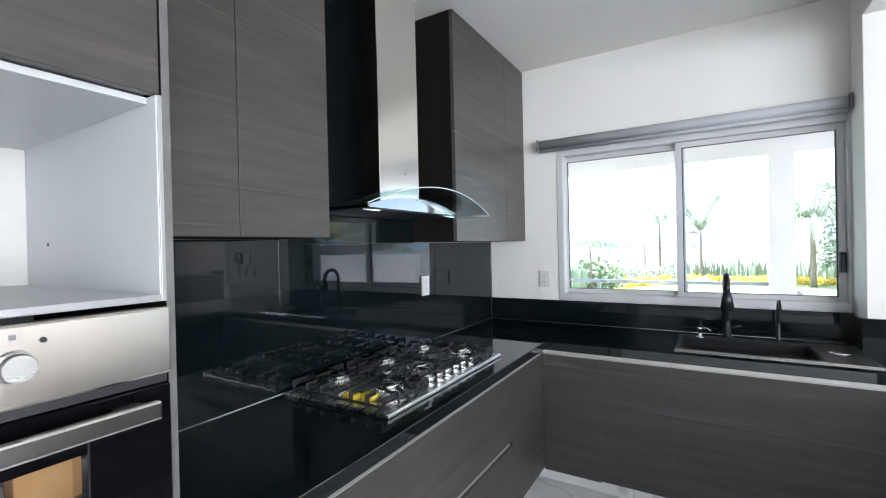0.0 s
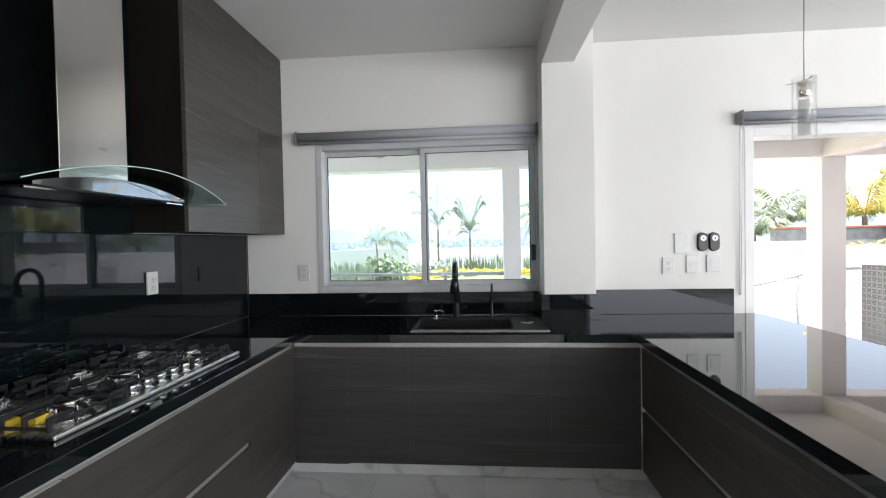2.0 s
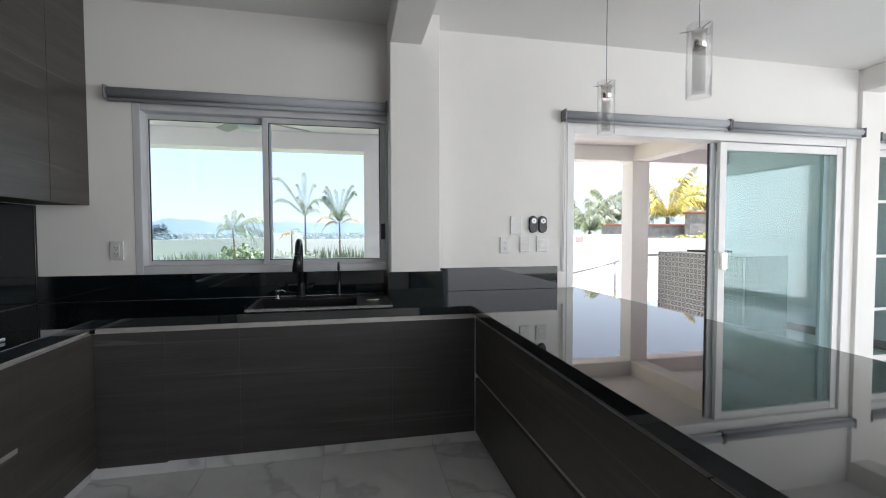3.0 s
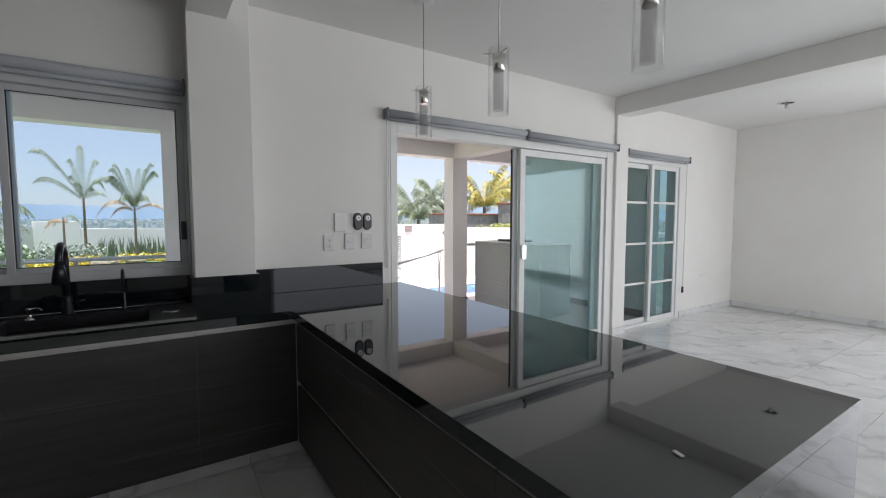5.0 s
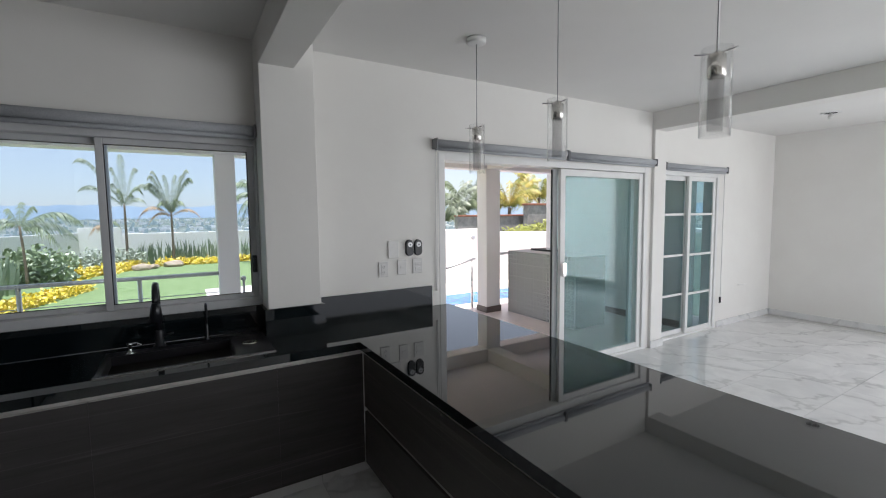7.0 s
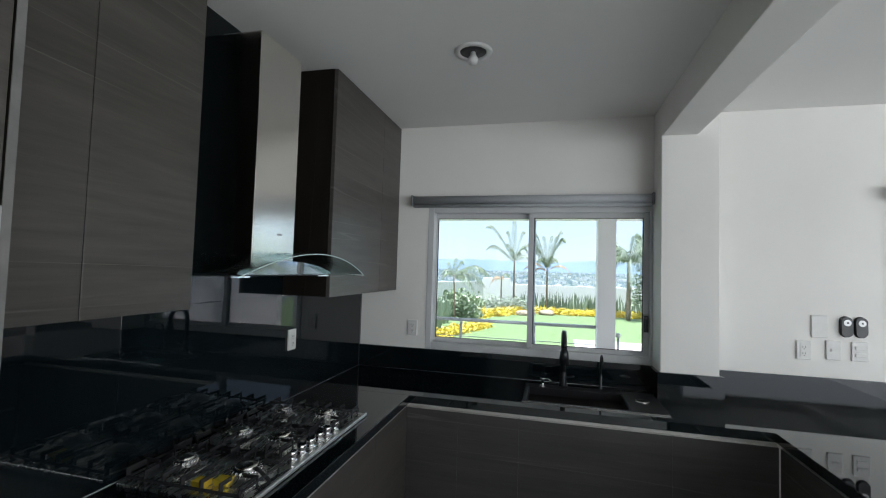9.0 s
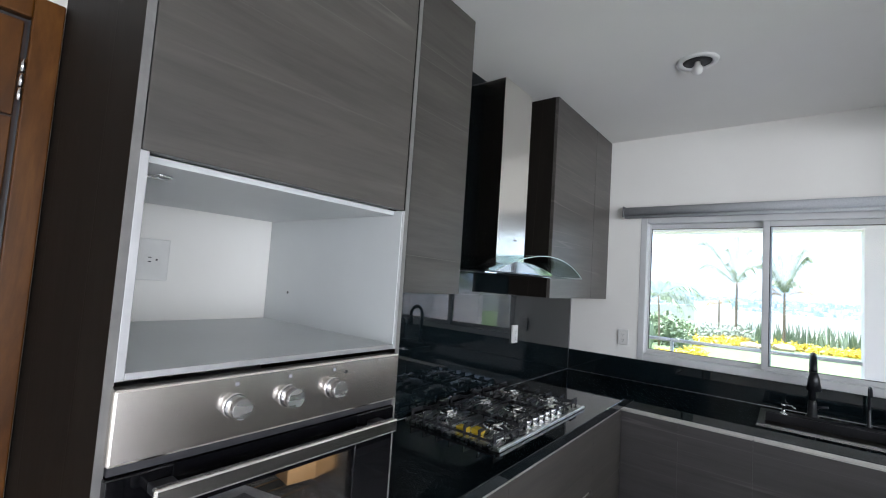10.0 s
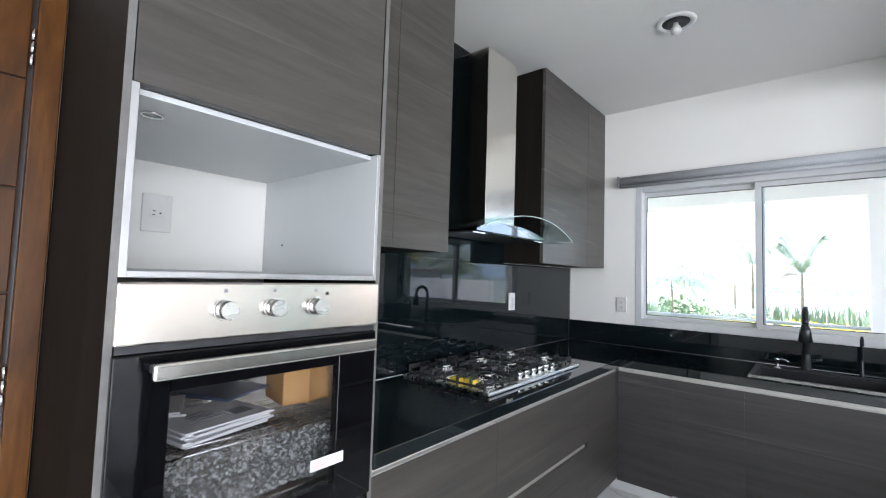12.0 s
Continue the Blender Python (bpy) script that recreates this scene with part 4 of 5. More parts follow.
bm.faces.new(rows[0][::-1])
bm.faces.new(rows[-1])
hb = part("hood_body", bm, HOOD_STEEL, hood, "brushed steel hood body")
part("grease_filter", box(B(), 0.05, 0.36, -1.83, -1.505, 1.536, 1.5415, 0.001), MATTE_BLACK, hb)
part("grease_filter", box(B(), 0.05, 0.36, -1.50, -1.175, 1.536, 1.5415, 0.001), MATTE_BLACK, hb)
for y in (-1.80, -1.21):
    part("filter_handle", box(B(), 0.34, 0.355, y - 0.05, y + 0.05, 1.531, 1.536), CHROME, hb)

# ---- hob ----
hob = thing("gas_hob", (0.29, -1.513, T1), "six-burner stainless steel gas hob with cast iron grates", "hob")
HX0, HX1, HY0, HY1 = 0.045, 0.548, -1.968, -1.062
bm = box(B(), HX0, HX1, HY0, HY1, T1 + 0.0005, T1 + 0.012, 0.003)
tray = part("tray", bm, HOB_STEEL, hob)
part("rim", box(B(), HX1 - 0.012, HX1 + 0.002, HY0, HY1, T1 + 0.001, T1 + 0.016, 0.0045), RIM_STEEL, tray, "bright steel front rim")
BURNERS = [(0.42, -1.80, 0.052), (0.17, -1.81, 0.041), (0.17, -1.52, 0.045), (0.36, -1.515, 0.056), (0.17, -1.22, 0.041), (0.39, -1.20, 0.050)]
for x, y, r in BURNERS:
    bm = lathe(B(), x, y, [(r * 1.75, T1 + 0.0125), (r * 1.68, T1 + 0.015), (r * 1.25, T1 + 0.021), (r * 1.08, T1 + 0.027), (r * 1.0, T1 + 0.028)], 28)
    bu = part("burner", bm, HOB_STEEL, hob, "domed steel burner base")
    bm = lathe(B(), x, y, [(r * 0.90, T1 + 0.028), (r * 0.90, T1 + 0.044), (r * 0.6, T1 + 0.0445)], 28)
    for k in range(18):
        a = 2 * math.pi * k / 18
        tube(bm, [(x + r * 0.93 * math.cos(a), y + r * 0.93 * math.sin(a), T1 + 0.028), (x + r * 0.93 * math.cos(a), y + r * 0.93 * math.sin(a), T1 + 0.0435)], r * 0.11, 6)
    part("burner_crown", bm, CHROME, bu, "bright slotted burner crown")
    bm = lathe(B(), x, y, [(r * 0.70, T1 + 0.0447), (r * 0.74, T1 + 0.050), (r * 0.68, T1 + 0.0545), (r * 0.2, T1 + 0.056)], 28)
    part("burner_cap", bm, STEEL, bu, "small polished steel burner cap")


def blade(bm, p, q, w, h):
    """A flat bar of width w and depth h between two points in one x or y direction."""
    p, q = Vector(p), Vector(q)
    d = (q - p).normalized()
    side = Vector((0, 1, 0)) if abs(d.x) > 0.1 else Vector((1, 0, 0))
    up = d.cross(side).normalized() * h / 2
    side = side * w / 2
    a = [bm.verts.new(p + u) for u in (side + up, -side + up, -side - up, side - up)]
    b = [bm.verts.new(q + u) for u in (side + up, -side + up, -side - up, side - up)]
    bm.faces.new(a[::-1])
    bm.faces.new(b)
    for k in range(4):
        bm.faces.new((a[k], a[(k + 1) % 4], b[(k + 1) % 4], b[k]))


for y0, y1 in ((-1.952, -1.665), (-1.655, -1.368), (-1.358, -1.077)):
    bm = B()
    z = T1 + 0.056
    ym = 0.5 * (y0 + y1)
    xa, xb = 0.062, (0.512 if y0 != -1.655 else 0.452)
    for yy, s in ((y0 + 0.006, 1), (y1 - 0.006, -1)):
        box(bm, xa, xb, yy - 0.0025, yy + 0.0025, T1 + 0.020, T1 + 0.030, 0.001)
        for k in range(7):
            xx = xa + 0.004 + (xb - xa - 0.008) * k / 6
            ya, yb = sorted((yy - 0.003, yy + s * 0.012))
            box(bm, xx - 0.003, xx + 0.003, ya, yb, T1 + 0.0125, z, 0.001)
            ya, yb = sorted((yy + s * 0.012, yy + s * (0.052 if k % 2 else 0.072)))
            box(bm, xx - 0.003, xx + 0.003, ya, yb, z - 0.013, z, 0.001)
    for xx in (xa, 0.5 * (xa + xb), xb):
        box(bm, xx - 0.0025, xx + 0.0025, y0 + 0.006, y1 - 0.006, z - 0.022, z - 0.014, 0.001)
    for xx, s in ((xa, 1), (xb, -1)):
        blade(bm, (xx - s * 0.006, ym, T1 + 0.0135), (xx + s * 0.05, ym, z - 0.004), 0.006, 0.012)
        for yy in (y0 + 0.085, y1 - 0.085):
            box(bm, xx - 0.003, xx + 0.003, yy - 0.003, yy + 0.003, T1 + 0.0125, z, 0.001)
            xc, xd = sorted((xx, xx + s * 0.055))
            box(bm, xc, xd, yy - 0.003, yy + 0.003, z - 0.012, z, 0.001)
    part("pan_grate", bm, CAST, hob, "black cast iron pan grate")
for k in range(6):
    y = -1.645 + k * 0.067
    bm = lathe(B(), 0.497, y, [(0.022, T1 + 0.0125), (0.022, T1 + 0.016), (0.0145, T1 + 0.019), (0.0155, T1 + 0.030), (0.019, T1 + 0.033), (0.0195, T1 + 0.046), (0.017, T1 + 0.048)], 20)
    part("knob", bm, CHROME, hob, "chrome gas knob")
for x, y in ((0.30, -1.90), (0.36, -1.87)):
    bm = box(B(), x - 0.001, x + 0.05, y - 0.02, y + 0.02, T1 + 0.0125, T1 + 0.032, 0.001)
    one("paper_tag", bm, YELLOW, "small yellow paper tag lying on the gas hob", "tag")

# ---- sink ----
sink = thing("kitchen_sink", (1.69, -0.33, T1), "black composite sink set in the black granite worktop", "sink")
bm = B()
box(bm, SX0 - 0.02, SX1 + 0.02, SY0 - 0.02, SY0 + 0.006, T1 + 0.0005, T1 + 0.006, 0.002)
box(bm, SX0 - 0.02, SX1 + 0.02, SY1 - 0.03, SY1 + 0.04, T1 + 0.0005, T1 + 0.006, 0.002)
box(bm, SX0 - 0.02, SX0 + 0.006, SY0 + 0.006, SY1 - 0.03, T1 + 0.0005, T1 + 0.0058, 0.002)
box(bm, 1.89, SX1 + 0.02, SY0 + 0.006, SY1 - 0.03, T1 - 0.006, T1 + 0.0058, 0.002)
part("rim", bm, SINK, sink)
part("metal_edge", box(B(), SX0 - 0.022, SX1 + 0.022, SY0 - 0.023, SY0 - 0.0195, T1 + 0.0005, T1 + 0.0065), CHROME, sink)
part("metal_edge", box(B(), SX0 - 0.0235, SX0 - 0.0205, SY0 - 0.0195, SY1 + 0.04, T1 + 0.0005, T1 + 0.0065), CHROME, sink)
bm = B()
box(bm, SX0, SX0 + 0.006, SY0, SY1, T1 - 0.19, T1)
box(bm, 1.884, 1.89, SY0, SY1, T1 - 0.19, T1)
box(bm, SX0 + 0.006, 1.884, SY0, SY0 + 0.006, T1 - 0.19, T1)
box(bm, SX0 + 0.006, 1.884, SY1 - 0.03, SY1 - 0.024, T1 - 0.19, T1)
box(bm, SX0, 1.89, SY0, SY1, T1 - 0.196, T1 - 0.19)
part("bowl", bm, SINK, sink)
bm = lathe(B(), 1.98, -0.33, [(0.04, T1 + 0.006), (0.04, T1 + 0.010), (0.03, T1 + 0.011)], 20)
part("drain_cap", bm, STEEL, sink)


def gooseneck(x, y0, reach, top, r, label, head=True):
    e = thing("tap", (x, y0, T1), label, "tap")
    bm = lathe(B(), x, y0, [(r * 1.9, T1 + 0.006), (r * 1.9, T1 + 0.012), (r * 1.4, T1 + 0.02), (r * 1.3, T1 + 0.09), (r * 1.0, T1 + 0.10)], 18)
    part("base", bm, MATTE_BLACK, e)
    rad = reach / 2
    zc = top - rad
    pts = [(x, y0, T1 + 0.09), (x, y0, zc)] + [(x, y0 - rad + rad * math.cos(a), zc + rad * math.sin(a)) for a in (math.pi * k / 14 for k in range(1, 15))]
    bm = tube(B(), pts, r, 14)
    part("spout", bm, MATTE_BLACK, e)
    if head:
        bm = B()
        tube(bm, [(x, y0 - reach, zc), (x, y0 - reach, zc - 0.03), (x, y0 - reach, zc - 0.10)], r * 1.05, 16, r * 2.1)
        part("spray_head", bm, MATTE_BLACK, e)
        bm = tube(B(), [(x + r, y0, T1 + 0.06), (x + 0.07, y0 - 0.01, T1 + 0.075)], 0.006, 10)
        part("lever", bm, MATTE_BLACK, e)
    return e


gooseneck(1.535, -0.115, 0.17, 1.195, 0.016, "matte black gooseneck pull-down kitchen tap behind the sink")
gooseneck(1.772, -0.115, 0.09, 1.055, 0.0065, "slim matte black drinking water tap behind the sink", False)
e = thing("soap_dispenser", (1.405, -0.20, T1), "small chrome soap pump beside the sink", "soap dispenser")
part("base", lathe(B(), 1.405, -0.20, [(0.022, T1 + 0.006), (0.022, T1 + 0.012), (0.010, T1 + 0.016), (0.009, T1 + 0.05), (0.014, T1 + 0.052), (0.014, T1 + 0.066)], 18), CHROME, e)
part("nozzle", tube(B(), [(1.405, -0.20, T1 + 0.062), (1.44, -0.225, T1 + 0.064), (1.46, -0.245, T1 + 0.055)], 0.005, 10), CHROME, e)

# ---- pendants and ceiling lights ----


def pendant():
    e = thing("pendant_lamp", (0, 0, CEILING_Z), "hanging clear glass cylinder lamp with a metal socket", "pendant lamp", "pendants over the peninsula")
    z = CEILING_Z
    part("canopy", lathe(B(), 0, 0, [(0.062, z - 0.0005), (0.062, z - 0.028), (0.055, z - 0.033), (0.01, z - 0.034)], 24), WHITE_FRAME, e)
    part("cable", tube(B(), [(0, 0, z - 0.03), (0, 0, 2.115)], 0.003, 6), ALU, e)
    part("socket", lathe(B(), 0, 0, [(0.01, 2.12), (0.03, 2.105), (0.03, 2.035), (0.026, 2.03)], 20), STEEL_V, e)
    bm = B()
    for a in (20, 140, 260):
        c, s = math.cos(radians(a)), math.sin(radians(a))
        tube(bm, [(0, 0, 2.112), (0.075 * c, 0.075 * s, 2.112)], 0.003, 6)
    part("spider", bm, CHROME, e)

    def sleeve(r, z0, z1, t):
        bm = B()
        seg = 28
        ring = [[bm.verts.new((q * math.cos(2 * math.pi * k / seg), q * math.sin(2 * math.pi * k / seg), zz)) for k in range(seg)] for q, zz in ((r, z0), (r, z1), (r - t, z1), (r - t, z0))]
        for i in range(4):
            a, b = ring[i], ring[(i + 1) % 4]
            for k in range(seg):
                bm.faces.new((a[k], a[(k + 1) % seg], b[(k + 1) % seg], b[k])).smooth = i % 2 == 0
        return bm
    part("glass_sleeve", sleeve(0.05, 1.825, 2.13, 0.003), SHADE_GLASS, e, "clear glass cylinder shade")
    part("inner_tube", sleeve(0.026, 1.845, 2.03, 0.003), glass_frost, e, "frosted inner glass tube")
    return e


glass_frost = mat("frosted_glass", (0.7, 0.72, 0.72), 0.35)
glass_frost.node_tree.nodes["Principled BSDF"].inputs["Alpha"].default_value = 0.13
pd = pendant()
pd.location = (3.33, -0.70, CEILING_Z)
for y in (-1.405, -2.165):
    copy_thing(pd, pose(3.325, y, CEILING_Z))


def downlight(x, y):
    e = thing("downlight", (x, y, CEILING_Z), "round recessed ceiling light with a bare bulb, unlit", "ceiling light", "downlights")
    z = CEILING_Z
    bm = B()
    seg = 32
    prof = [(0.095, z - 0.0005), (0.092, z - 0.008), (0.07, z - 0.010), (0.065, z - 0.004)]
    rings = [[bm.verts.new((x + r * math.cos(2 * math.pi * k / seg), y + r * math.sin(2 * math.pi * k / seg), zz)) for k in range(seg)] for r, zz in prof]
    for a, b in zip(rings, rings[1:]):
        for k in range(seg):
            bm.faces.new((a[k], a[(k + 1) % seg], b[(k + 1) % seg], b[k])).smooth = True
    part("ring", bm, WHITE_FRAME, e)
    part("reflector", lathe(B(), x, y, [(0.066, z - 0.001), (0.066, z - 0.004), (0.03, z - 0.005)], 24), CAST, e, "dark recess")
    part("bulb", lathe(B(), x, y, [(0.012, z - 0.005), (0.014, z - 0.018), (0.024, z - 0.034), (0.027, z - 0.048), (0.020, z - 0.064), (0.006, z - 0.071)], 20), PLASTIC, e, "white bulb")
    return e


downlight(1.05, -1.08)
downlight(8.05, -0.97)

def frame_ring(x0, x1):
    """Tile skirting round the foot of a square porch column."""
    bm = B()
    box(bm, x0 - 0.012, x1 + 0.012, 2.488, 2.4995, -0.01, 0.085, 0.002)
    box(bm, x0 - 0.012, x0 - 0.0005, 2.4995, 2.762, -0.01, 0.085, 0.002)
    box(bm, x1 + 0.0005, x1 + 0.012, 2.4995, 2.762, -0.01, 0.085, 0.002)
    return bm


def plate_x(y):
    one("wall_plate", box(B(), 7.392, 7.3995, y - 0.04, y + 0.04, 1.10, 1.22, 0.002), PLASTIC, "white wall plate on the porch wall", "switch", "wall plates")


def slant_wall(p, q, top, t):
    """A straight wall of thickness t between two plan points."""
    bm = B()
    p, q = Vector((*p, 0)), Vector((*q, 0))
    d = (q - p).normalized()
    n = Vector((-d.y, d.x, 0)) * t / 2
    lo = [bm.verts.new(c + Vector((0, 0, -0.5))) for c in (p - n, q - n, q + n, p + n)]
    hi = [bm.verts.new(c + Vector((0, 0, top))) for c in (p - n, q - n, q + n, p + n)]
    bm.faces.new(lo[::-1])
    bm.faces.new(hi)
    for i in range(4):
        bm.faces.new((lo[i], lo[(i + 1) % 4], hi[(i + 1) % 4], hi[i]))
    return bm


# ---- porch and terrace ----
SOFFIT = 2.47
structure("terrace", box(B(), -4.0, 8.3, 0.2, 2.95, -0.3, -0.01, 0.004), TERRACE, "beige tiled covered terrace outside the kitchen", "terrace")
structure("porch_roof", box(B(), -4.0, 8.4, 0.2, 2.8, SOFFIT, SOFFIT + 0.35), PORCH_PAINT, "white flat porch roof with plain soffit", "roof")
structure("porch_beam", box(B(), -4.0, 8.4, 2.5, 2.75, 2.26, SOFFIT, 0.004), PORCH_PAINT, "white beam along the porch edge", "beam")
structure("porch_cross_beam", box(B(), 5.79, 6.02, 0.21, 2.4995, 2.262, SOFFIT, 0.004), PORCH_PAINT, "white beam from the house to the porch column", "beam")
structure("house_roof", box(B(), -0.6, 9.8, -8.4, 0.2, CEILING_Z + 0.2, CEILING_Z + 0.5), STUCCO, "flat white roof slab of the house", "roof")
for x0, x1 in ((2.012, 2.222), (5.78, 6.05)):
    c = structure("porch_column", box(B(), x0, x1, 2.5, 2.75, -0.01, 2.26, 0.004), PORCH_PAINT, "white square porch column with brown tile base", "column")
    part("base_tile", frame_ring(x0, x1), BROWN_TILE, c)
structure("porch_wall", box(B(), 7.40, 7.60, 0.255, 2.85, -0.01, SOFFIT), STUCCO, "white wall closing the porch", "wall")
structure("porch_skirting", box(B(), 7.386, 7.399, 0.26, 2.85, -0.01, 0.085, 0.002), BROWN_TILE, "brown tile skirting on the porch wall", "skirting")
for y in (1.58, 1.74):
    plate_x(y)

# ceiling fan on the porch
BLADE_GREY = vary(mat("grey_blade_paint", (0.3, 0.3, 0.31), 0.5), (0.27, 0.27, 0.28), (0.33, 0.33, 0.34), 9)
fan = thing("ceiling_fan", (0.9, 1.52, SOFFIT), "grey ceiling fan with flat blades under the porch", "ceiling fan")
part("housing", lathe(B(), 0.9, 1.52, [(0.105, SOFFIT - 0.0005), (0.108, SOFFIT - 0.11), (0.116, SOFFIT - 0.125), (0.114, SOFFIT - 0.195), (0.10, SOFFIT - 0.215), (0.03, SOFFIT - 0.22)], 24), FRAME, fan)
for k in range(4):
    a = radians(38 + 90 * k)
    bm = B()
    bmesh.ops.create_cube(bm, size=1, matrix=pose(0.9 + 0.38 * math.cos(a), 1.52 + 0.38 * math.sin(a), SOFFIT - 0.12, 0, 0, math.degrees(a)) @ pose(0, 0, 0, 12) @ Matrix.Diagonal((0.52, 0.12, 0.008, 1)))
    part("blade", bm, BLADE_GREY, fan, "grey fan blade")

# patterned bar
bar = thing("outdoor_bar", (6.38, 1.66, 0), "outdoor bar clad in black and white patterned tiles", "bar")
BX0, BX1, BY0, BY1, BZ = 6.13, 6.72, 1.0, 2.40, 0.98
part("core", box(B(), BX0 + 0.008, BX1, BY0 + 0.008, BY1, -0.01, BZ), STUCCO, bar)
part("bar_top", box(B(), BX0 + 0.3, BX1 + 0.01, BY0 + 0.75, BY1 - 0.2, BZ + 0.0005, BZ + 0.03, 0.004), GRANITE, bar, "dark stone top")
STEEL_RAIL = brushed("rail_steel", (0.55, 0.55, 0.56), 0.28, (1, 1, 1))


def railing(name, x0, x1, y, top, posts, label):
    e = thing(name, (0.5 * (x0 + x1), y, 0), label, "railing", "steel railings")
    part("top_rail", tube(B(), [(x0, y, top), (x1, y, top)], 0.022, 12), STEEL_RAIL, e)
    for z in (top - 0.22, top - 0.44, top - 0.66):
        part("wire", tube(B(), [(x0, y, z), (x1, y, z)], 0.005, 6), STEEL_RAIL, e)
    for x in posts:
        part("post", tube(B(), [(x, y, -0.01), (x, y, top)], 0.02, 10), STEEL_RAIL, e)
    return e


railing("railing", -4.0, 2.01, 2.62, 0.913, (-3.9, -2.0, -0.4, 0.29, 1.25), "stainless steel terrace railing with thin wires")
railing("railing", 6.06, 7.39, 2.62, 0.913, (6.9, 7.34), "stainless steel railing behind the bar")
e = thing("stair_rail", (6.0, 3.2, 0), "sloping steel stair rail beside the pool steps", "railing", "steel railings")
part("handrail", tube(B(), [(6.05, 3.2, 0.79), (5.95, 3.2, 0.77), (4.9, 3.25, 0.53)], 0.022, 10), STEEL_RAIL, e)
part("post", tube(B(), [(5.98, 3.2, -0.2), (5.98, 3.2, 0.77)], 0.02, 10), STEEL_RAIL, e)
part("post", tube(B(), [(5.02, 3.24, -0.4), (5.02, 3.24, 0.55)], 0.02, 10), STEEL_RAIL, e)
for d in (0.22, 0.44):
    part("wire", tube(B(), [(5.98, 3.2, 0.77 - d), (5.02, 3.24, 0.55 - d)], 0.005, 6), STEEL_RAIL, e)
e = thing("garden_light", (2.27, 2.62, 0), "short steel garden post light by the porch", "garden light")
part("post", tube(B(), [(2.27, 2.62, -0.01), (2.27, 2.62, 0.80)], 0.014, 10), STEEL_RAIL, e)
part("head", lathe(B(), 2.27, 2.62, [(0.014, 0.80), (0.03, 0.815), (0.03, 0.845), (0.012, 0.86)], 14), STEEL_RAIL, e)

# pool and its wall
DECK = vary(mat("pale_deck_tile", (0.6, 0.55, 0.5), 0.6), (0.82, 0.70, 0.65), (0.87, 0.76, 0.71), 3)
structure("pool_deck", box(B(), 4.6, 12.0, 2.95, 6.2, -0.35, -0.12), DECK, "pale pool deck around the water", "deck")
structure("pool_water", box(B(), 5.6, 8.6, 3.72, 4.62, -0.118, -0.112), WATER, "bright blue swimming pool water", "water")
structure("pool_wall", box(B(), 4.9, 8.55, 6.0, 6.2, -0.35, 1.20, 0.01), STUCCO, "white rendered wall behind the pool", "wall")
structure("pool_side_wall", slant_wall((8.55, 6.05), (11.5, 3.7), 1.11, 0.25), STUCCO, "white rendered wall with a thick coping beside the pool", "wall")
e = thing("wall_lamp", (7.9, 5.98, 1.0), "small round outdoor wall lamp", "wall lamp")
part("arm", tube(B(), [(7.88, 6.0, 0.98), (7.88, 5.9, 1.0)], 0.012, 8), STEEL_RAIL, e)
part("head", lathe(B(), 7.88, 5.88, [(0.02, 0.93), (0.05, 0.96), (0.05, 1.02), (0.02, 1.04)], 14), STEEL_RAIL, e)

vent = thing("louvre_vent", (6.55, 5.995, 0.53), "white louvred pump cupboard vent on the pool wall", "vent")
bm = B()
for q in ((6.36, 6.39, 0.10, 0.96), (6.71, 6.74, 0.10, 0.96), (6.39, 6.71, 0.93, 0.96), (6.39, 6.71, 0.10, 0.13)):
    box(bm, q[0], q[1], 5.965, 5.999, q[2], q[3])
part("frame", bm, WHITE_FRAME, vent)
part("backing", box(B(), 6.39, 6.71, 5.993, 5.998, 0.13, 0.93), BLACK_PLASTIC, vent)
for k in range(20):
    part("slat", box(B(), 6.39, 6.71, 5.972, 5.990, 0.135 + 0.04 * k, 0.159 + 0.04 * k), WHITE_FRAME, vent)

plaque = thing("wall_plaque", (6.92, 5.998, 1.10), "small grey plaque with worn lettering on the pool wall", "sign")
part("board", box(B(), 6.83, 7.01, 5.985, 5.999, 1.03, 1.17, 0.003), BLOCK, plaque)
for k, (xa, xb) in enumerate(((6.85, 6.99), (6.86, 6.98), (6.85, 6.95))):
    part("text_bar", box(B(), xa, xb, 5.9835, 5.985, 1.065 + 0.032 * k, 1.077 + 0.032 * k), PINK_INK, plaque)

# neighbour's block walls
nw = structure("neighbour_wall", box(B(), 10.2, 15.4, 10.2, 10.4, -0.3, 1.48), BLOCK, "grey concrete block wall of the neighbouring plot", "wall")
part("brick_cap", box(B(), 10.18, 15.4, 10.15, 10.42, 1.4805, 1.55, 0.01), BRICK, nw, "red brick capping")
nw = structure("neighbour_wall_high", box(B(), 13.1, 19.0, 9.7, 9.95, -0.3, 1.89), BLOCK, "higher grey block wall of the neighbouring plot", "wall")
part("brick_cap", box(B(), 13.05, 19.0, 9.65, 10.0, 1.8905, 1.97, 0.01), BRICK, nw, "red brick capping")

# ---- garden ----
LAWN = -0.15


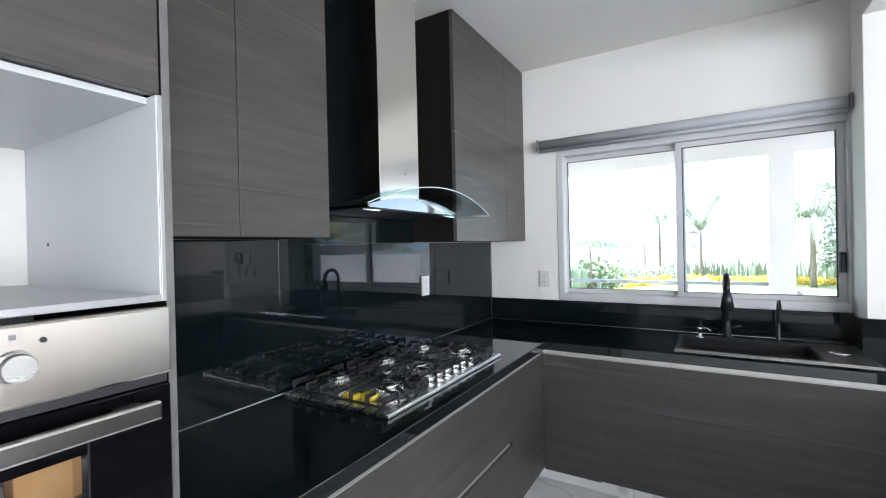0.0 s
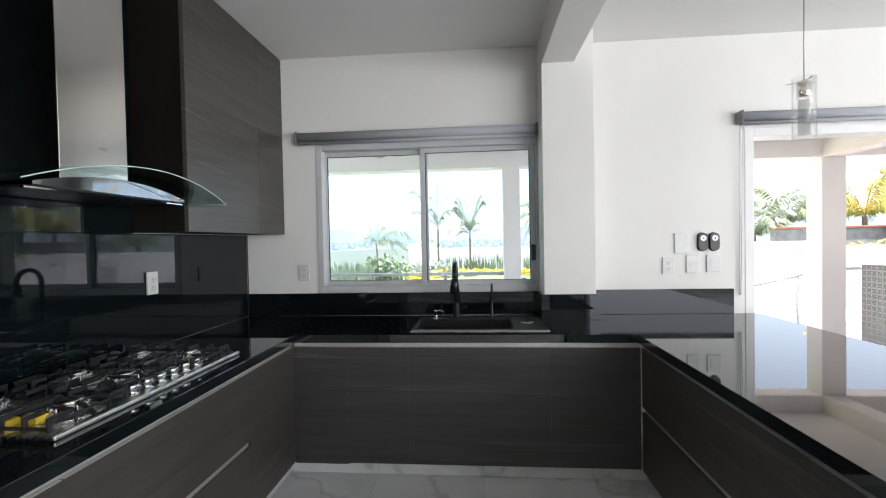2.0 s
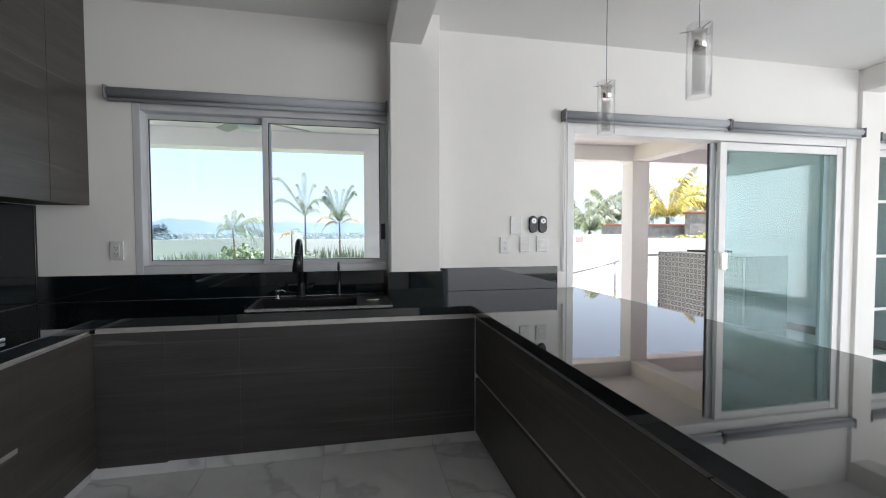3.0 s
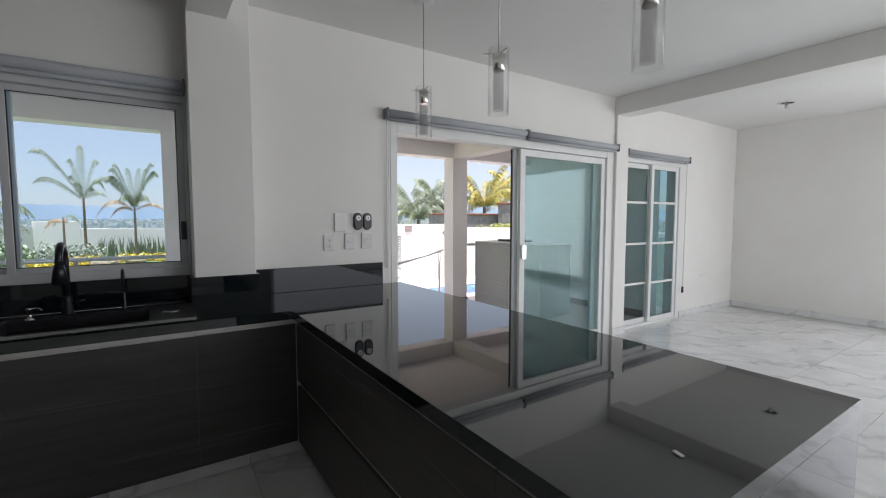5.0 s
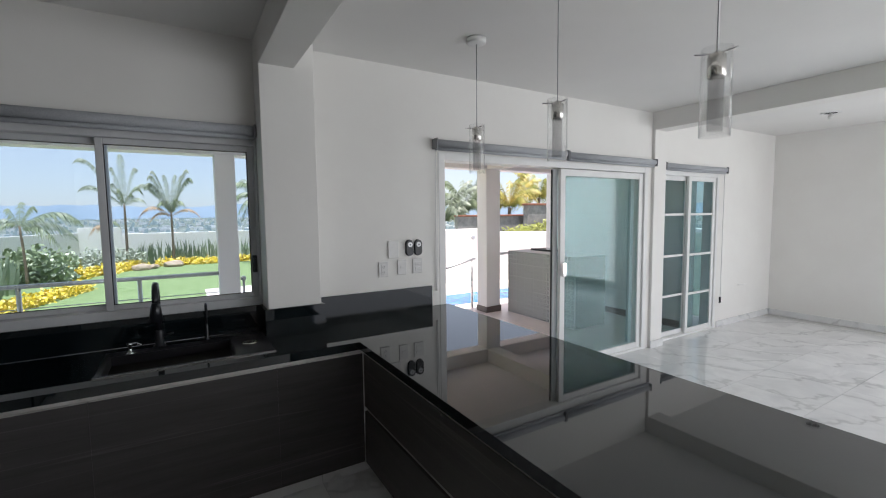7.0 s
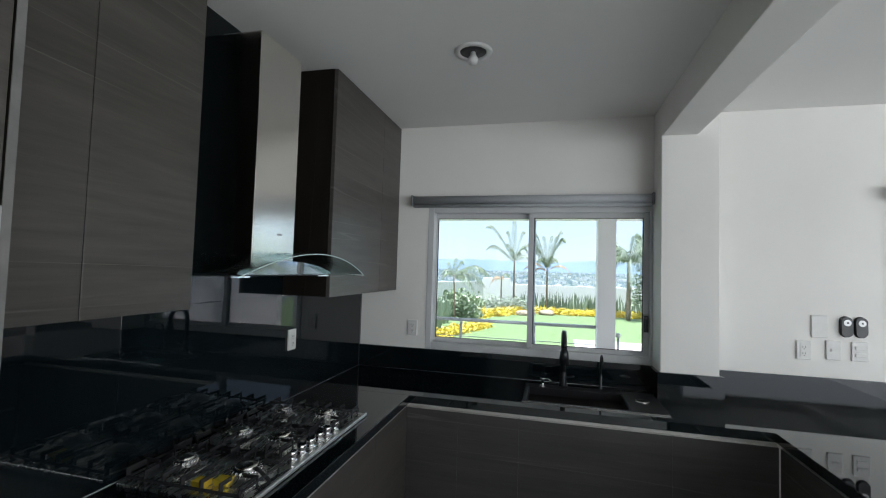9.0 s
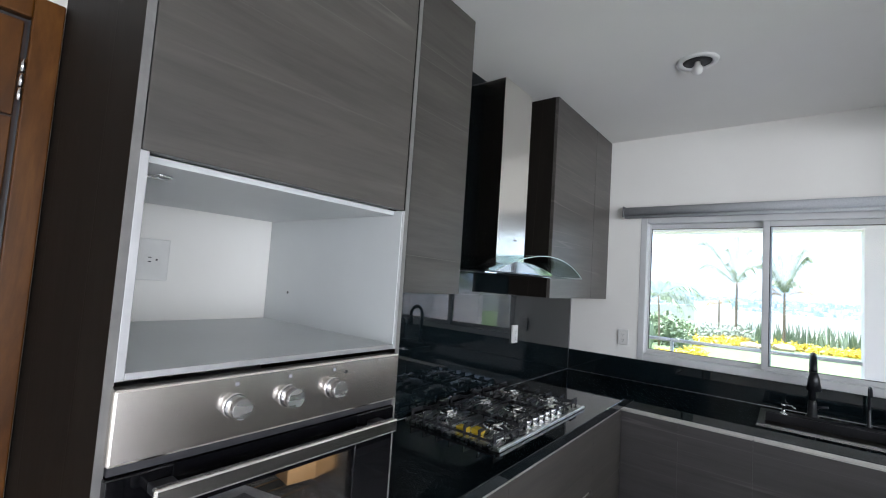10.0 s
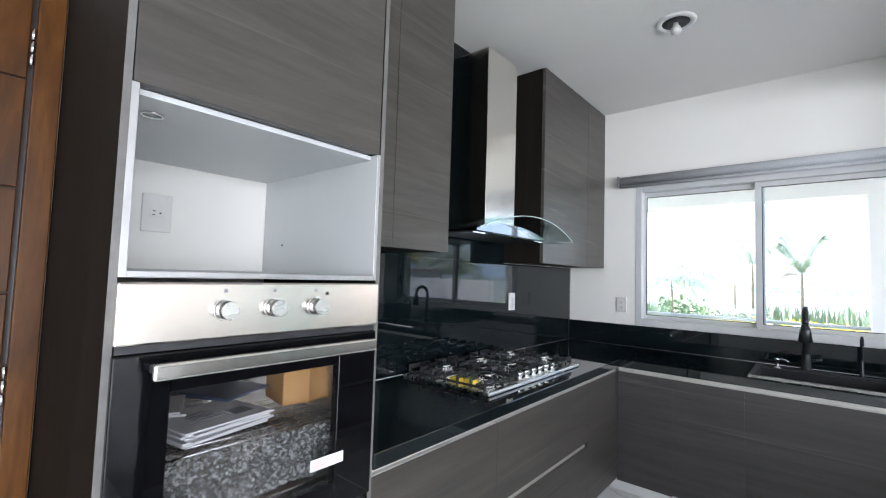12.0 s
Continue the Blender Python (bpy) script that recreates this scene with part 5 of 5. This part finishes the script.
def terrain():
    bm = B()
    xs = [-3000, -1200, -500, -200, -80, -30, -12, -4, 4, 12, 30, 80, 200, 500, 1200, 3000]
    ys = [-600, -60, -10, 3, 10, 17, 18.5, 24, 40, 80, 160, 320, 640, 1200, 2200, 3400]
    rows = []
    for y in ys:
        row = []
        for x in xs:
            z = LAWN - 0.01
            if y > 17.5:
                t = min(1, (y - 17.5) / 300)
                z = LAWN - 0.6 - 26 * t ** 0.7 + (6 * noise.noise((x * 0.004, y * 0.004, 0)) if y > 100 else 0) + (26 * min(1, (y - 700) / 1800) if y > 700 else 0)
            row.append(bm.verts.new((x, y, z)))
        rows.append(row)
    for a, b in zip(rows, rows[1:]):
        for i in range(len(xs) - 1):
            bm.faces.new((a[i], a[i + 1], b[i + 1], b[i])).smooth = True
    return bm


structure("ground", terrain(), EARTH, "falling land with the valley beyond the garden", "ground")
bm = B()
v = [bm.verts.new((x, y, LAWN)) for x, y in ((-7.5, 2.95), (4.6, 2.95), (4.6, 6.2), (8, 6.2), (8, 10.15), (12, 17.4), (-7.5, 17.4))]
bm.faces.new(v)
structure("lawn", bm, GRASS, "mown bright green lawn", "lawn")
structure("garden_path", box(B(), 2.05, 4.4, 5.0, 8.7, LAWN - 0.02, LAWN + 0.008, 0.004), TERRACE, "pink paved path slab in the lawn", "path")
structure("garden_wall", box(B(), -0.35, 14.0, 17.4, 17.6, -1.0, 0.98, 0.01), STUCCO, "white boundary wall at the end of the garden", "wall")
structure("garden_wall_step", box(B(), -1.65, -0.352, 17.4, 17.6, -1.0, 1.24, 0.01), STUCCO, "taller white stretch of the garden boundary wall", "wall")
structure("garden_wall_side", slant_wall((-1.7, 17.5), (-5.6, 9.0), 1.05, 0.2), STUCCO, "white boundary wall along the garden side", "wall")


def hills():
    bm = B()
    n = 160
    lo, hi = [], []
    for k in range(n + 1):
        a = radians(-70 + 140 * k / n)
        x, y = 3300 * math.sin(a), 3300 * math.cos(a)
        h = 78 + 62 * noise.noise((k * 0.11, 0, 5)) + 20 * noise.noise((k * 0.4, 2, 5)) + 7 * noise.noise((k * 1.3, 4, 5))
        lo.append(bm.verts.new((x, y, -60)))
        hi.append(bm.verts.new((x * 1.02, y * 1.02, max(8, h))))
    for k in range(n):
        bm.faces.new((lo[k], lo[k + 1], hi[k + 1], hi[k])).smooth = True
    return bm


structure("backdrop", hills(), HILL, "mountains on the horizon, blue haze in their colour", "mountains")


def town():
    rng = random.Random(7)
    vs, fs, mi = [], [], []
    for k in range(5200):
        a = radians(rng.uniform(-38, 62))
        d = 130 * (2900 / 130) ** rng.random() ** 0.8
        x, y = d * math.sin(a), d * math.cos(a)
        t = min(1, (y - 17.5) / 300)
        if y < 100:
            continue
        g = LAWN - 0.6 - 26 * max(0, t) ** 0.7 + 6 * noise.noise((x * 0.004, y * 0.004, 0)) - 2 + (26 * min(1, (y - 700) / 1800) if y > 700 else 0)
        tree = rng.random() < 0.66
        w, l, h = (rng.uniform(4, 9), rng.uniform(4, 9), rng.uniform(5, 10)) if tree else (rng.uniform(6, 16), rng.uniform(6, 12), rng.uniform(5, 9))
        b = len(vs)
        c, s = math.cos(a), math.sin(a)
        for dz, q in ((0, 1.0), (h, 0.55 if tree else 1.0)):
            for dx, dy in ((-w, -l), (w, -l), (w, l), (-w, l)):
                vs.append((x + q * (dx * c + dy * s) / 2, y + q * (-dx * s + dy * c) / 2, g + dz))
        for q in ((4, 5, 6, 7), (0, 1, 5, 4), (1, 2, 6, 5), (2, 3, 7, 6), (3, 0, 4, 7)):
            fs.append([b + i for i in q])
            mi.append(1 if tree else 0)
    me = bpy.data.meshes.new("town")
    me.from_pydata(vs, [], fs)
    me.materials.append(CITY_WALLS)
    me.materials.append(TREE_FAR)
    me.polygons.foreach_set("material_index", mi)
    return tagged(new("distant_town", me), "distant town of houses and trees in the valley, haze in their colours", "town", kind="stuff")


town()

# ---- plants ----


def frond(vs, fs, mi, base, yaw, length, rise, droop, width, rng, m, n=40, blade=0.018, hang=0.75, curl=0.0):
    """One feather leaf: a bending midrib with two rows of narrow leaflets."""
    d = Vector((math.cos(yaw), math.sin(yaw), 0))
    side = Vector((-math.sin(yaw), math.cos(yaw), 0))
    pts = []
    for i in range(n + 1):
        t = i / n
        pts.append(base + d * length * (t - 0.12 * t * t) + Vector((0, 0, length * (rise * t - droop * t * t - curl * t ** 5))))
    for i in range(n):
        a, b = pts[i], pts[i + 1]
        r = 0.016 * length / 2 * (1 - i / n) + 0.004
        k = len(vs)
        vs.extend([a + side * r, a - side * r, b - side * r * 0.9, b + side * r * 0.9])
        fs.append((k, k + 1, k + 2, k + 3))
        mi.append(m)
        if i < 2:
            continue
        t = i / n
        ll = width * math.sin(math.pi * (0.12 + 0.86 * t)) ** 0.7 * rng.uniform(0.8, 1.1)
        along = (b - a).normalized()
        for s in (-1, 1):
            tip = a + side * s * ll * rng.uniform(0.3, 0.6) + along * ll * 0.42 - Vector((0, 0, ll * hang * rng.uniform(0.7, 1.2)))
            w = along * blade * max(1.0, length / 2)
            k = len(vs)
            mid = a + (tip - a) * 0.5 + Vector((0, 0, ll * 0.08))
            vs.extend([a - w * 0.5, a + w * 0.5, mid + w, mid - w, tip])
            fs.extend([(k, k + 1, k + 2, k + 3), (k + 3, k + 2, k + 4)])
            mi.extend([m, m])


def palm(name, at, height, n, length, leaf_mats, label, seed, lean=(0, 0), rise=0.75, droop=0.85, trunk_r=0.09, width=0.45, dry=0):
    rng = random.Random(seed)
    e = thing(name, at, label, "palm tree")
    x, y, z = at
    pts = [(x + lean[0] * t * t, y + lean[1] * t * t, z + height * t) for t in (i / 8 for i in range(9))]
    part("trunk", tube(B(), pts, trunk_r, 12, trunk_r * 0.6), TRUNK, e)
    vs, fs, mi = [], [], []
    tip = Vector(pts[-1])
    for k in range(n):
        yaw = 2 * math.pi * (k * 0.381966 + rng.uniform(-0.03, 0.03))
        u = k / max(1, n - 1)
        frond(vs, fs, mi, tip, yaw, length * rng.uniform(0.8, 1.1), rise + 0.9 * (1 - u) * 0.9 - 0.5 * u, droop + 0.2 * u, width, rng, rng.randrange(len(leaf_mats) - (1 if dry else 0)))
    for k in range(dry):
        frond(vs, fs, mi, tip - Vector((0, 0, 0.15)), rng.uniform(0, 6.28), length * 0.75, 0.25, 0.95, width * 0.6, rng, len(leaf_mats) - 1)
    me = bpy.data.meshes.new("crown")
    me.from_pydata(vs, [], fs)
    for m in leaf_mats:
        me.materials.append(m)
    me.polygons.foreach_set("material_index", mi)
    c = new("crown", me)
    c.parent, c.matrix_parent_inverse = e, Matrix.Translation(-e.location)
    return e


def feather_palm(at, height, fronds, leaf_mats, label, seed, lean=0.0, trunk_r=0.05):
    """A slim palm; each frond is (yaw, reach, rise, droop, leaflet length, leaf colour)."""
    rng = random.Random(seed)
    e = thing("palm_tree", at, label, "palm tree")
    x, y, z = at
    pts = [(x + lean * t * t, y, z + height * t) for t in (i / 8 for i in range(9))]
    part("trunk", tube(B(), pts, trunk_r, 12, trunk_r * 0.65), TRUNK, e)
    vs, fs, mi = [], [], []
    for yaw, reach, rise, droop, width, m in fronds:
        base = Vector(pts[-1]) - Vector((0, 0, 0.2 if m == 2 else rng.uniform(0, 0.1)))
        frond(vs, fs, mi, base, radians(yaw), reach * (1.0 if m == 2 else 1.1), rise * (1.0 if m == 2 else 1.14), droop, width, rng, m, max(18, int(34 * reach * math.hypot(1, rise - 0.5 * droop))), 0.0125, 0.85, 0.08 + 0.22 * max(rise - 0.5 * droop, 0))
    me = bpy.data.meshes.new("crown")
    me.from_pydata(vs, [], fs)
    for m in leaf_mats:
        me.materials.append(m)
    me.polygons.foreach_set("material_index", mi)
    c = new("crown", me)
    c.parent, c.matrix_parent_inverse = e, Matrix.Translation(-e.location)
    return e


GREYS = [LEAF_GREY, LEAF, LEAF_DRY]
feather_palm((-0.1, 16.3, LAWN), 2.22, [(180, 1.4, 1.8, 0.72, 0.3, 0), (176, 1.35, 1.05, 0.62, 0.28, 0), (100, 0.5, 4.9, 1.3, 0.34, 0), (30, 0.5, 4.6, 2.1, 0.38, 0), (150, 0.45, 4.4, 1.6, 0.34, 0), (0, 0.65, 2.6, 2.3, 0.28, 1), (-20, 0.75, 0.95, 0.85, 0.25, 0), (40, 0.35, 2.2, 1.4, 0.3, 1), (140, 0.6, 2.4, 1.4, 0.26, 0), (250, 0.4, 2.5, 1.5, 0.28, 1)], GREYS, "slim garden palm with a few long arching grey-green fronds", 11)
feather_palm((1.32, 16.3, LAWN), 1.98, [(180, 1.15, 1.75, 1.0, 0.3, 0), (175, 0.62, 3.3, 1.0, 0.32, 0), (120, 0.4, 4.6, 1.1, 0.3, 0), (60, 0.4, 4.4, 1.0, 0.3, 0), (0, 0.66, 3.5, 1.1, 0.4, 0), (5, 0.8, 2.6, 1.15, 0.42, 1), (185, 0.72, 2.9, 1.1, 0.42, 0), (178, 0.85, 2.2, 1.2, 0.4, 1), (30, 0.5, 3.9, 1.1, 0.4, 0), (-15, 0.5, 1.9, 1.5, 0.34, 1), (200, 0.5, 1.7, 1.4, 0.32, 1), (250, 0.35, 2.5, 1.2, 0.32, 0), (300, 0.35, 2.6, 1.2, 0.32, 1), (80, 0.3, 2.0, 1.0, 0.3, 1), (183, 1.35, 1.25, 1.4, 0.2, 2), (-3, 1.2, 1.0, 1.05, 0.17, 2), (170, 0.9, 0.9, 1.2, 0.18, 2)], GREYS, "slim garden palm with an upright crown and hanging dry fronds", 23)
feather_palm((-0.62, 16.0, LAWN), 1.55, [(185, 0.6, 1.3, 1.7, 0.22, 2), (150, 0.4, 1.5, 1.6, 0.22, 2), (10, 0.45, 1.0, 1.4, 0.2, 1), (80, 0.3, 1.8, 1.5, 0.2, 2)], GREYS, "small withered garden palm with dry orange fronds", 29, trunk_r=0.04)
feather_palm((-1.72, 11.5, LAWN), 1.55, [(90, 0.3, 2.9, 0.7, 0.26, 1), (150, 0.3, 2.7, 1.0, 0.28, 1), (20, 0.35, 2.4, 1.1, 0.28, 1), (180, 0.5, 1.3, 1.4, 0.26, 0), (-5, 1.3, 0.75, 0.7, 0.42, 1), (15, 1.15, 0.55, 0.8, 0.4, 0), (-20, 0.9, 0.6, 1.1, 0.36, 1), (210, 0.5, 0.9, 1.3, 0.26, 1)], [LEAF_GREY, LEAF], "small pale green garden palm leaning to one side", 5, -0.06, 0.035)
palm("palm_tree", (4.35, 14.6, LAWN), 2.2, 16, 1.3, [LEAF, LEAF_GREY], "full green garden palm near the boundary wall", 31, (0, 0), 1.3, 1.25, 0.09, 0.42)
YEL = [LEAF_YELLOW, LEAF_YELLOW, BUSH_LIME]
palm("coconut_palm", (13.76, 11.6, 0.5), 1.36, 20, 1.6, YEL, "yellowing coconut palm behind the block wall", 41, (0, 0), 1.4, 1.05, 0.11, 0.5)
palm("coconut_palm", (15.95, 12.2, 0.5), 1.8, 20, 1.6, YEL, "yellowing coconut palm behind the block wall", 43, (0.1, 0), 1.3, 1.1, 0.11, 0.5)
palm("palm_tree", (10.4, 11.5, 0.4), 0.9, 24, 1.6, [LEAF, LEAF_GREY], "dense green palm behind the pool wall", 47, (0, 0), 1.4, 1.1, 0.1, 0.42)
palm("palm_tree", (11.9, 12.3, 0.4), 1.3, 24, 1.5, [LEAF, LEAF_GREY], "dense green palm behind the pool wall", 53, (0, 0), 1.4, 1.1, 0.1, 0.42)


def leaf_cloud(name, spots, material, label, category, seed, size=0.09, count=260, up=0.0):
    """Many small leaves round the given (x, y, z, rx, rz) clumps."""
    rng = random.Random(seed)
    vs, fs = [], []
    for x, y, z, rx, rz in spots:
        for k in range(count):
            u, w = rng.uniform(0, 2 * math.pi), rng.uniform(-0.15, 1)
            r = rng.uniform(0.55, 1.0) * (1 + 0.25 * math.sin(3 * u + x))
            p = Vector((x + rx * r * math.cos(u) * math.sqrt(max(0, 1 - w * w)), y + rx * 0.8 * r * math.sin(u) * math.sqrt(max(0, 1 - w * w)), z + rz * r * w))
            a = Vector((rng.uniform(-1, 1), rng.uniform(-1, 1), rng.uniform(-0.3, 1) + up)).normalized() * size * rng.uniform(0.6, 1.3)
            b = a.orthogonal().normalized() * size * 0.32
            k0 = len(vs)
            vs.extend([p, p + a * 0.5 + b, p + a, p + a * 0.5 - b])
            fs.append((k0, k0 + 1, k0 + 2, k0 + 3))
    me = bpy.data.meshes.new(name)
    me.from_pydata(vs, [], fs)
    me.materials.append(material)
    return tagged(new(name, me), label, category, kind="stuff")


rng = random.Random(3)
leaf_cloud("flower_bed", [(1.0 + k * 0.24, 15.5 + rng.uniform(-0.15, 0.15), LAWN, 0.3, 0.24) for k in range(20)], FLOWER, "low bed of bright yellow flowers by the wall", "flowers", 1, 0.10, 170)
leaf_cloud("flower_bed", [(-1.05 + k * 0.13, 12.9 + 0.2 * k + rng.uniform(-0.2, 0.2), LAWN, 0.34, 0.28) for k in range(11)], FLOWER, "curving bed of bright yellow flowers in the lawn", "flowers", 2, 0.10, 170)
leaf_cloud("flower_bed", [(-1.25 + k * 0.1, 7.5 + 0.32 * k, LAWN, 0.24, 0.24) for k in range(9)], FLOWER, "yellow flowers at the edge of the shrub bed", "flowers", 3, 0.08, 170)
leaf_cloud("shrubs", [(-1.75 + rng.uniform(-0.6, 0.5), 12.6 + rng.uniform(-1.0, 1.2), LAWN, rng.uniform(0.35, 0.5), rng.uniform(0.55, 0.95)) for k in range(11)], BUSH, "leafy green shrubs in the garden bed", "shrubs", 4, 0.16, 220)
leaf_cloud("shrubs", [(-0.4 + rng.uniform(-0.6, 0.6), 15.2 + rng.uniform(-0.5, 0.6), LAWN, rng.uniform(0.35, 0.5), rng.uniform(0.4, 0.8)) for k in range(8)], LEAF_GREY, "grey-green shrubs at the garden wall", "shrubs", 5, 0.085, 420)
leaf_cloud("tall_shrub", [(5.5, 15.5, 0.6, 0.8, 1.6), (6.3, 15.2, 0.4, 0.8, 1.2), (5.7, 15.8, 2.0, 0.6, 1.5), (5.2, 15.6, 2.3, 0.35, 0.9)], BUSH, "tall dense green shrub beside the wall", "shrub", 6, 0.14, 1500)
leaf_cloud("hedge", [(11.8 + 0.3 * k, 9.2 + rng.uniform(-0.2, 0.2), 0.7, 0.42, 0.3 + 0.05 * k) for k in range(9)], BUSH_LIME, "lime green hedge behind the pool wall", "hedge", 8, 0.12, 420)
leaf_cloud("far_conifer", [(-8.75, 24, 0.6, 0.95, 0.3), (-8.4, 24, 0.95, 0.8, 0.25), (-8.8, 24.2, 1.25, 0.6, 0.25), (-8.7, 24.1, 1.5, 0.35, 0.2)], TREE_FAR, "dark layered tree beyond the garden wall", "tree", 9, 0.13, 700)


def spears(name, spots, label, seed):
    rng = random.Random(seed)
    vs, fs = [], []
    for x, y in spots:
        for k in range(9):
            u = rng.uniform(0, 6.28)
            bx, by = x + 0.1 * math.cos(u), y + 0.1 * math.sin(u)
            h = rng.uniform(0.45, 0.95)
            lx, ly = 0.16 * math.cos(u) + rng.uniform(-0.08, 0.08), 0.16 * math.sin(u)
            w = 0.026
            k0 = len(vs)
            vs.extend([(bx - w, by, LAWN), (bx + w, by, LAWN), (bx + lx * 0.5 + w, by + ly * 0.5, LAWN + h * 0.55), (bx + lx * 0.5 - w, by + ly * 0.5, LAWN + h * 0.55), (bx + lx, by + ly, LAWN + h)])
            fs.extend([(k0, k0 + 1, k0 + 2, k0 + 3), (k0 + 3, k0 + 2, k0 + 4)])
    me = bpy.data.meshes.new(name)
    me.from_pydata(vs, [], fs)
    me.materials.append(SPEAR)
    return tagged(new(name, me), label, "plants", kind="stuff")


rng = random.Random(12)
spears("snake_plants", [(0.2 + 0.2 * k + rng.uniform(-0.1, 0.1), 16.6 + rng.uniform(-0.5, 0.4)) for k in range(32)], "row of upright snake plants along the garden wall", 13)
spears("snake_plants", [(-1.75 - 0.012 * k + rng.uniform(-0.55, 0.35), 6.6 + 0.11 * k) for k in range(46)], "upright snake plants in the garden bed", 14)
for k, (x, y, r) in enumerate(((1.35, 15.0, 0.26), (0.42, 14.4, 0.24), (0.75, 14.6, 0.14))):
    bm = B()
    bmesh.ops.create_icosphere(bm, subdivisions=2, radius=1)
    for v in bm.verts:
        q = 1 + 0.25 * noise.noise(v.co * 1.5 + Vector((k * 3, 0, 0)))
        v.co = Vector((x + v.co.x * r * 1.3 * q, y + v.co.y * r * q, LAWN + 0.08 + v.co.z * r * 0.55 * q))
    one("garden_rock", bm, ROCK, "rounded tan rock at the edge of the flower bed", "rock", "garden rocks")

# ---- patterned bar tiles ----
TS = 0.198


def pattern_tile():
    bm = B()
    q = TS / 2 - 0.0006
    box(bm, 0.0, 0.007, -q, q, -q, q)
    n = 3
    s = (TS - 0.001) / n
    for cy in range(n):
        for cz in range(n):
            y0, z0 = (cy - 1) * s, (cz - 1) * s
            for k in range(8):
                a = math.pi * k / 4
                tip = s * (0.5 if k % 2 == 0 else 0.70)
                wide = 0.36 if k % 2 == 0 else 0.24
                pts = [(s * 0.05, a), (tip * 0.55, a - wide), (tip, a), (tip * 0.55, a + wide)]
                f = bm.faces.new([bm.verts.new((0.0078, y0 + r * math.cos(t), z0 + r * math.sin(t))) for r, t in pts])
                f.material_index = 1
    return bm


TILE_W = vary(mat("tile_white", (0.8, 0.78, 0.76), 0.4), (0.74, 0.72, 0.70), (0.84, 0.82, 0.80), 10)
TILE_K = vary(mat("tile_charcoal", (0.02, 0.02, 0.024), 0.4), (0.016, 0.016, 0.02), (0.035, 0.035, 0.04), 10)
tile_mesh = mesh_of("pattern_tile", pattern_tile(), [TILE_W, TILE_K])
for i in range(7):
    for j in range(5):
        y = BY0 + 0.008 + TS * (i + 0.5)
        z = -0.008 + TS * (j + 0.5)
        t = new("pattern_tile", tile_mesh)
        t.parent, t.matrix_parent_inverse = bar, Matrix.Translation(-bar.location)
        t.matrix_basis = pose(BX0 + 0.008, y, z, 0, 0, 180)
for i in range(3):
    for j in range(5):
        t = new("pattern_tile", tile_mesh)
        t.parent, t.matrix_parent_inverse = bar, Matrix.Translation(-bar.location)
        t.matrix_basis = pose(BX0 + 0.008 + TS * (i + 0.5), BY0 + 0.008, -0.008 + TS * (j + 0.5), 0, 0, -90)

# small leftovers
bm = B()
bmesh.ops.create_cube(bm, size=1, matrix=pose(2.83, -2.57, COUNTER + 0.002, 0, 0, 75) @ Matrix.Diagonal((0.024, 0.009, 0.003, 1)))
one("paper_scrap", bm, PAPER, "small scrap of white paper on the black granite worktop", "paper scrap")
bm = B()
tube(bm, [(8.23, -0.001, 0.547), (8.25, -0.012, 0.548), (8.36, -0.012, 0.543), (8.45, -0.008, 0.540)], 0.004, 8)
one("cable_stub", bm, PLASTIC, "short white cable end sticking out of the wall", "cable")

# ---- floor tiles ----
TILE = 0.61
bm = B()
h = TILE / 2 - 0.0012
box(bm, -h, h, -h, h, -0.004, 0.0, 0.0)
floor_mesh = mesh_of("tile", bm, MARBLE)
for i in range(-2, 15):
    for j in range(-14, 2):
        x, y = 1.09 + TILE * (i + 0.5), -0.46 + TILE * (j - 0.5)
        if x > END_X or x < 0 or y < BACK_Y or y > 0.2:
            continue
        t = new("tile", floor_mesh)
        t.parent = FLOOR
        t.location = (x, y, 0)
# tiled plinth under the cabinets
pl = structure("plinth", box(B(), 0.1, 3.1, -0.45, -0.44, 0, 0.097), GROUT, "marble-look tile plinth under the base cabinets", "plinth")
for a, b in ((0.56, 1.088), (1.09, 1.698), (1.70, 2.308), (2.31, 2.60)):
    part("plinth_tile", box(B(), a, b - 0.001, -0.57, -0.558, 0, 0.097, 0.001), MARBLE, pl)
for a, b in ((-2.66, -2.29), (-2.288, -1.68), (-1.678, -1.07), (-1.068, -0.575)):
    part("plinth_tile", box(B(), 0.552, 0.564, a, b - 0.001, 0, 0.097, 0.001), MARBLE, pl)
    part("plinth_tile", box(B(), 2.606, 2.618, a, b - 0.001, 0, 0.097, 0.001), MARBLE, pl)
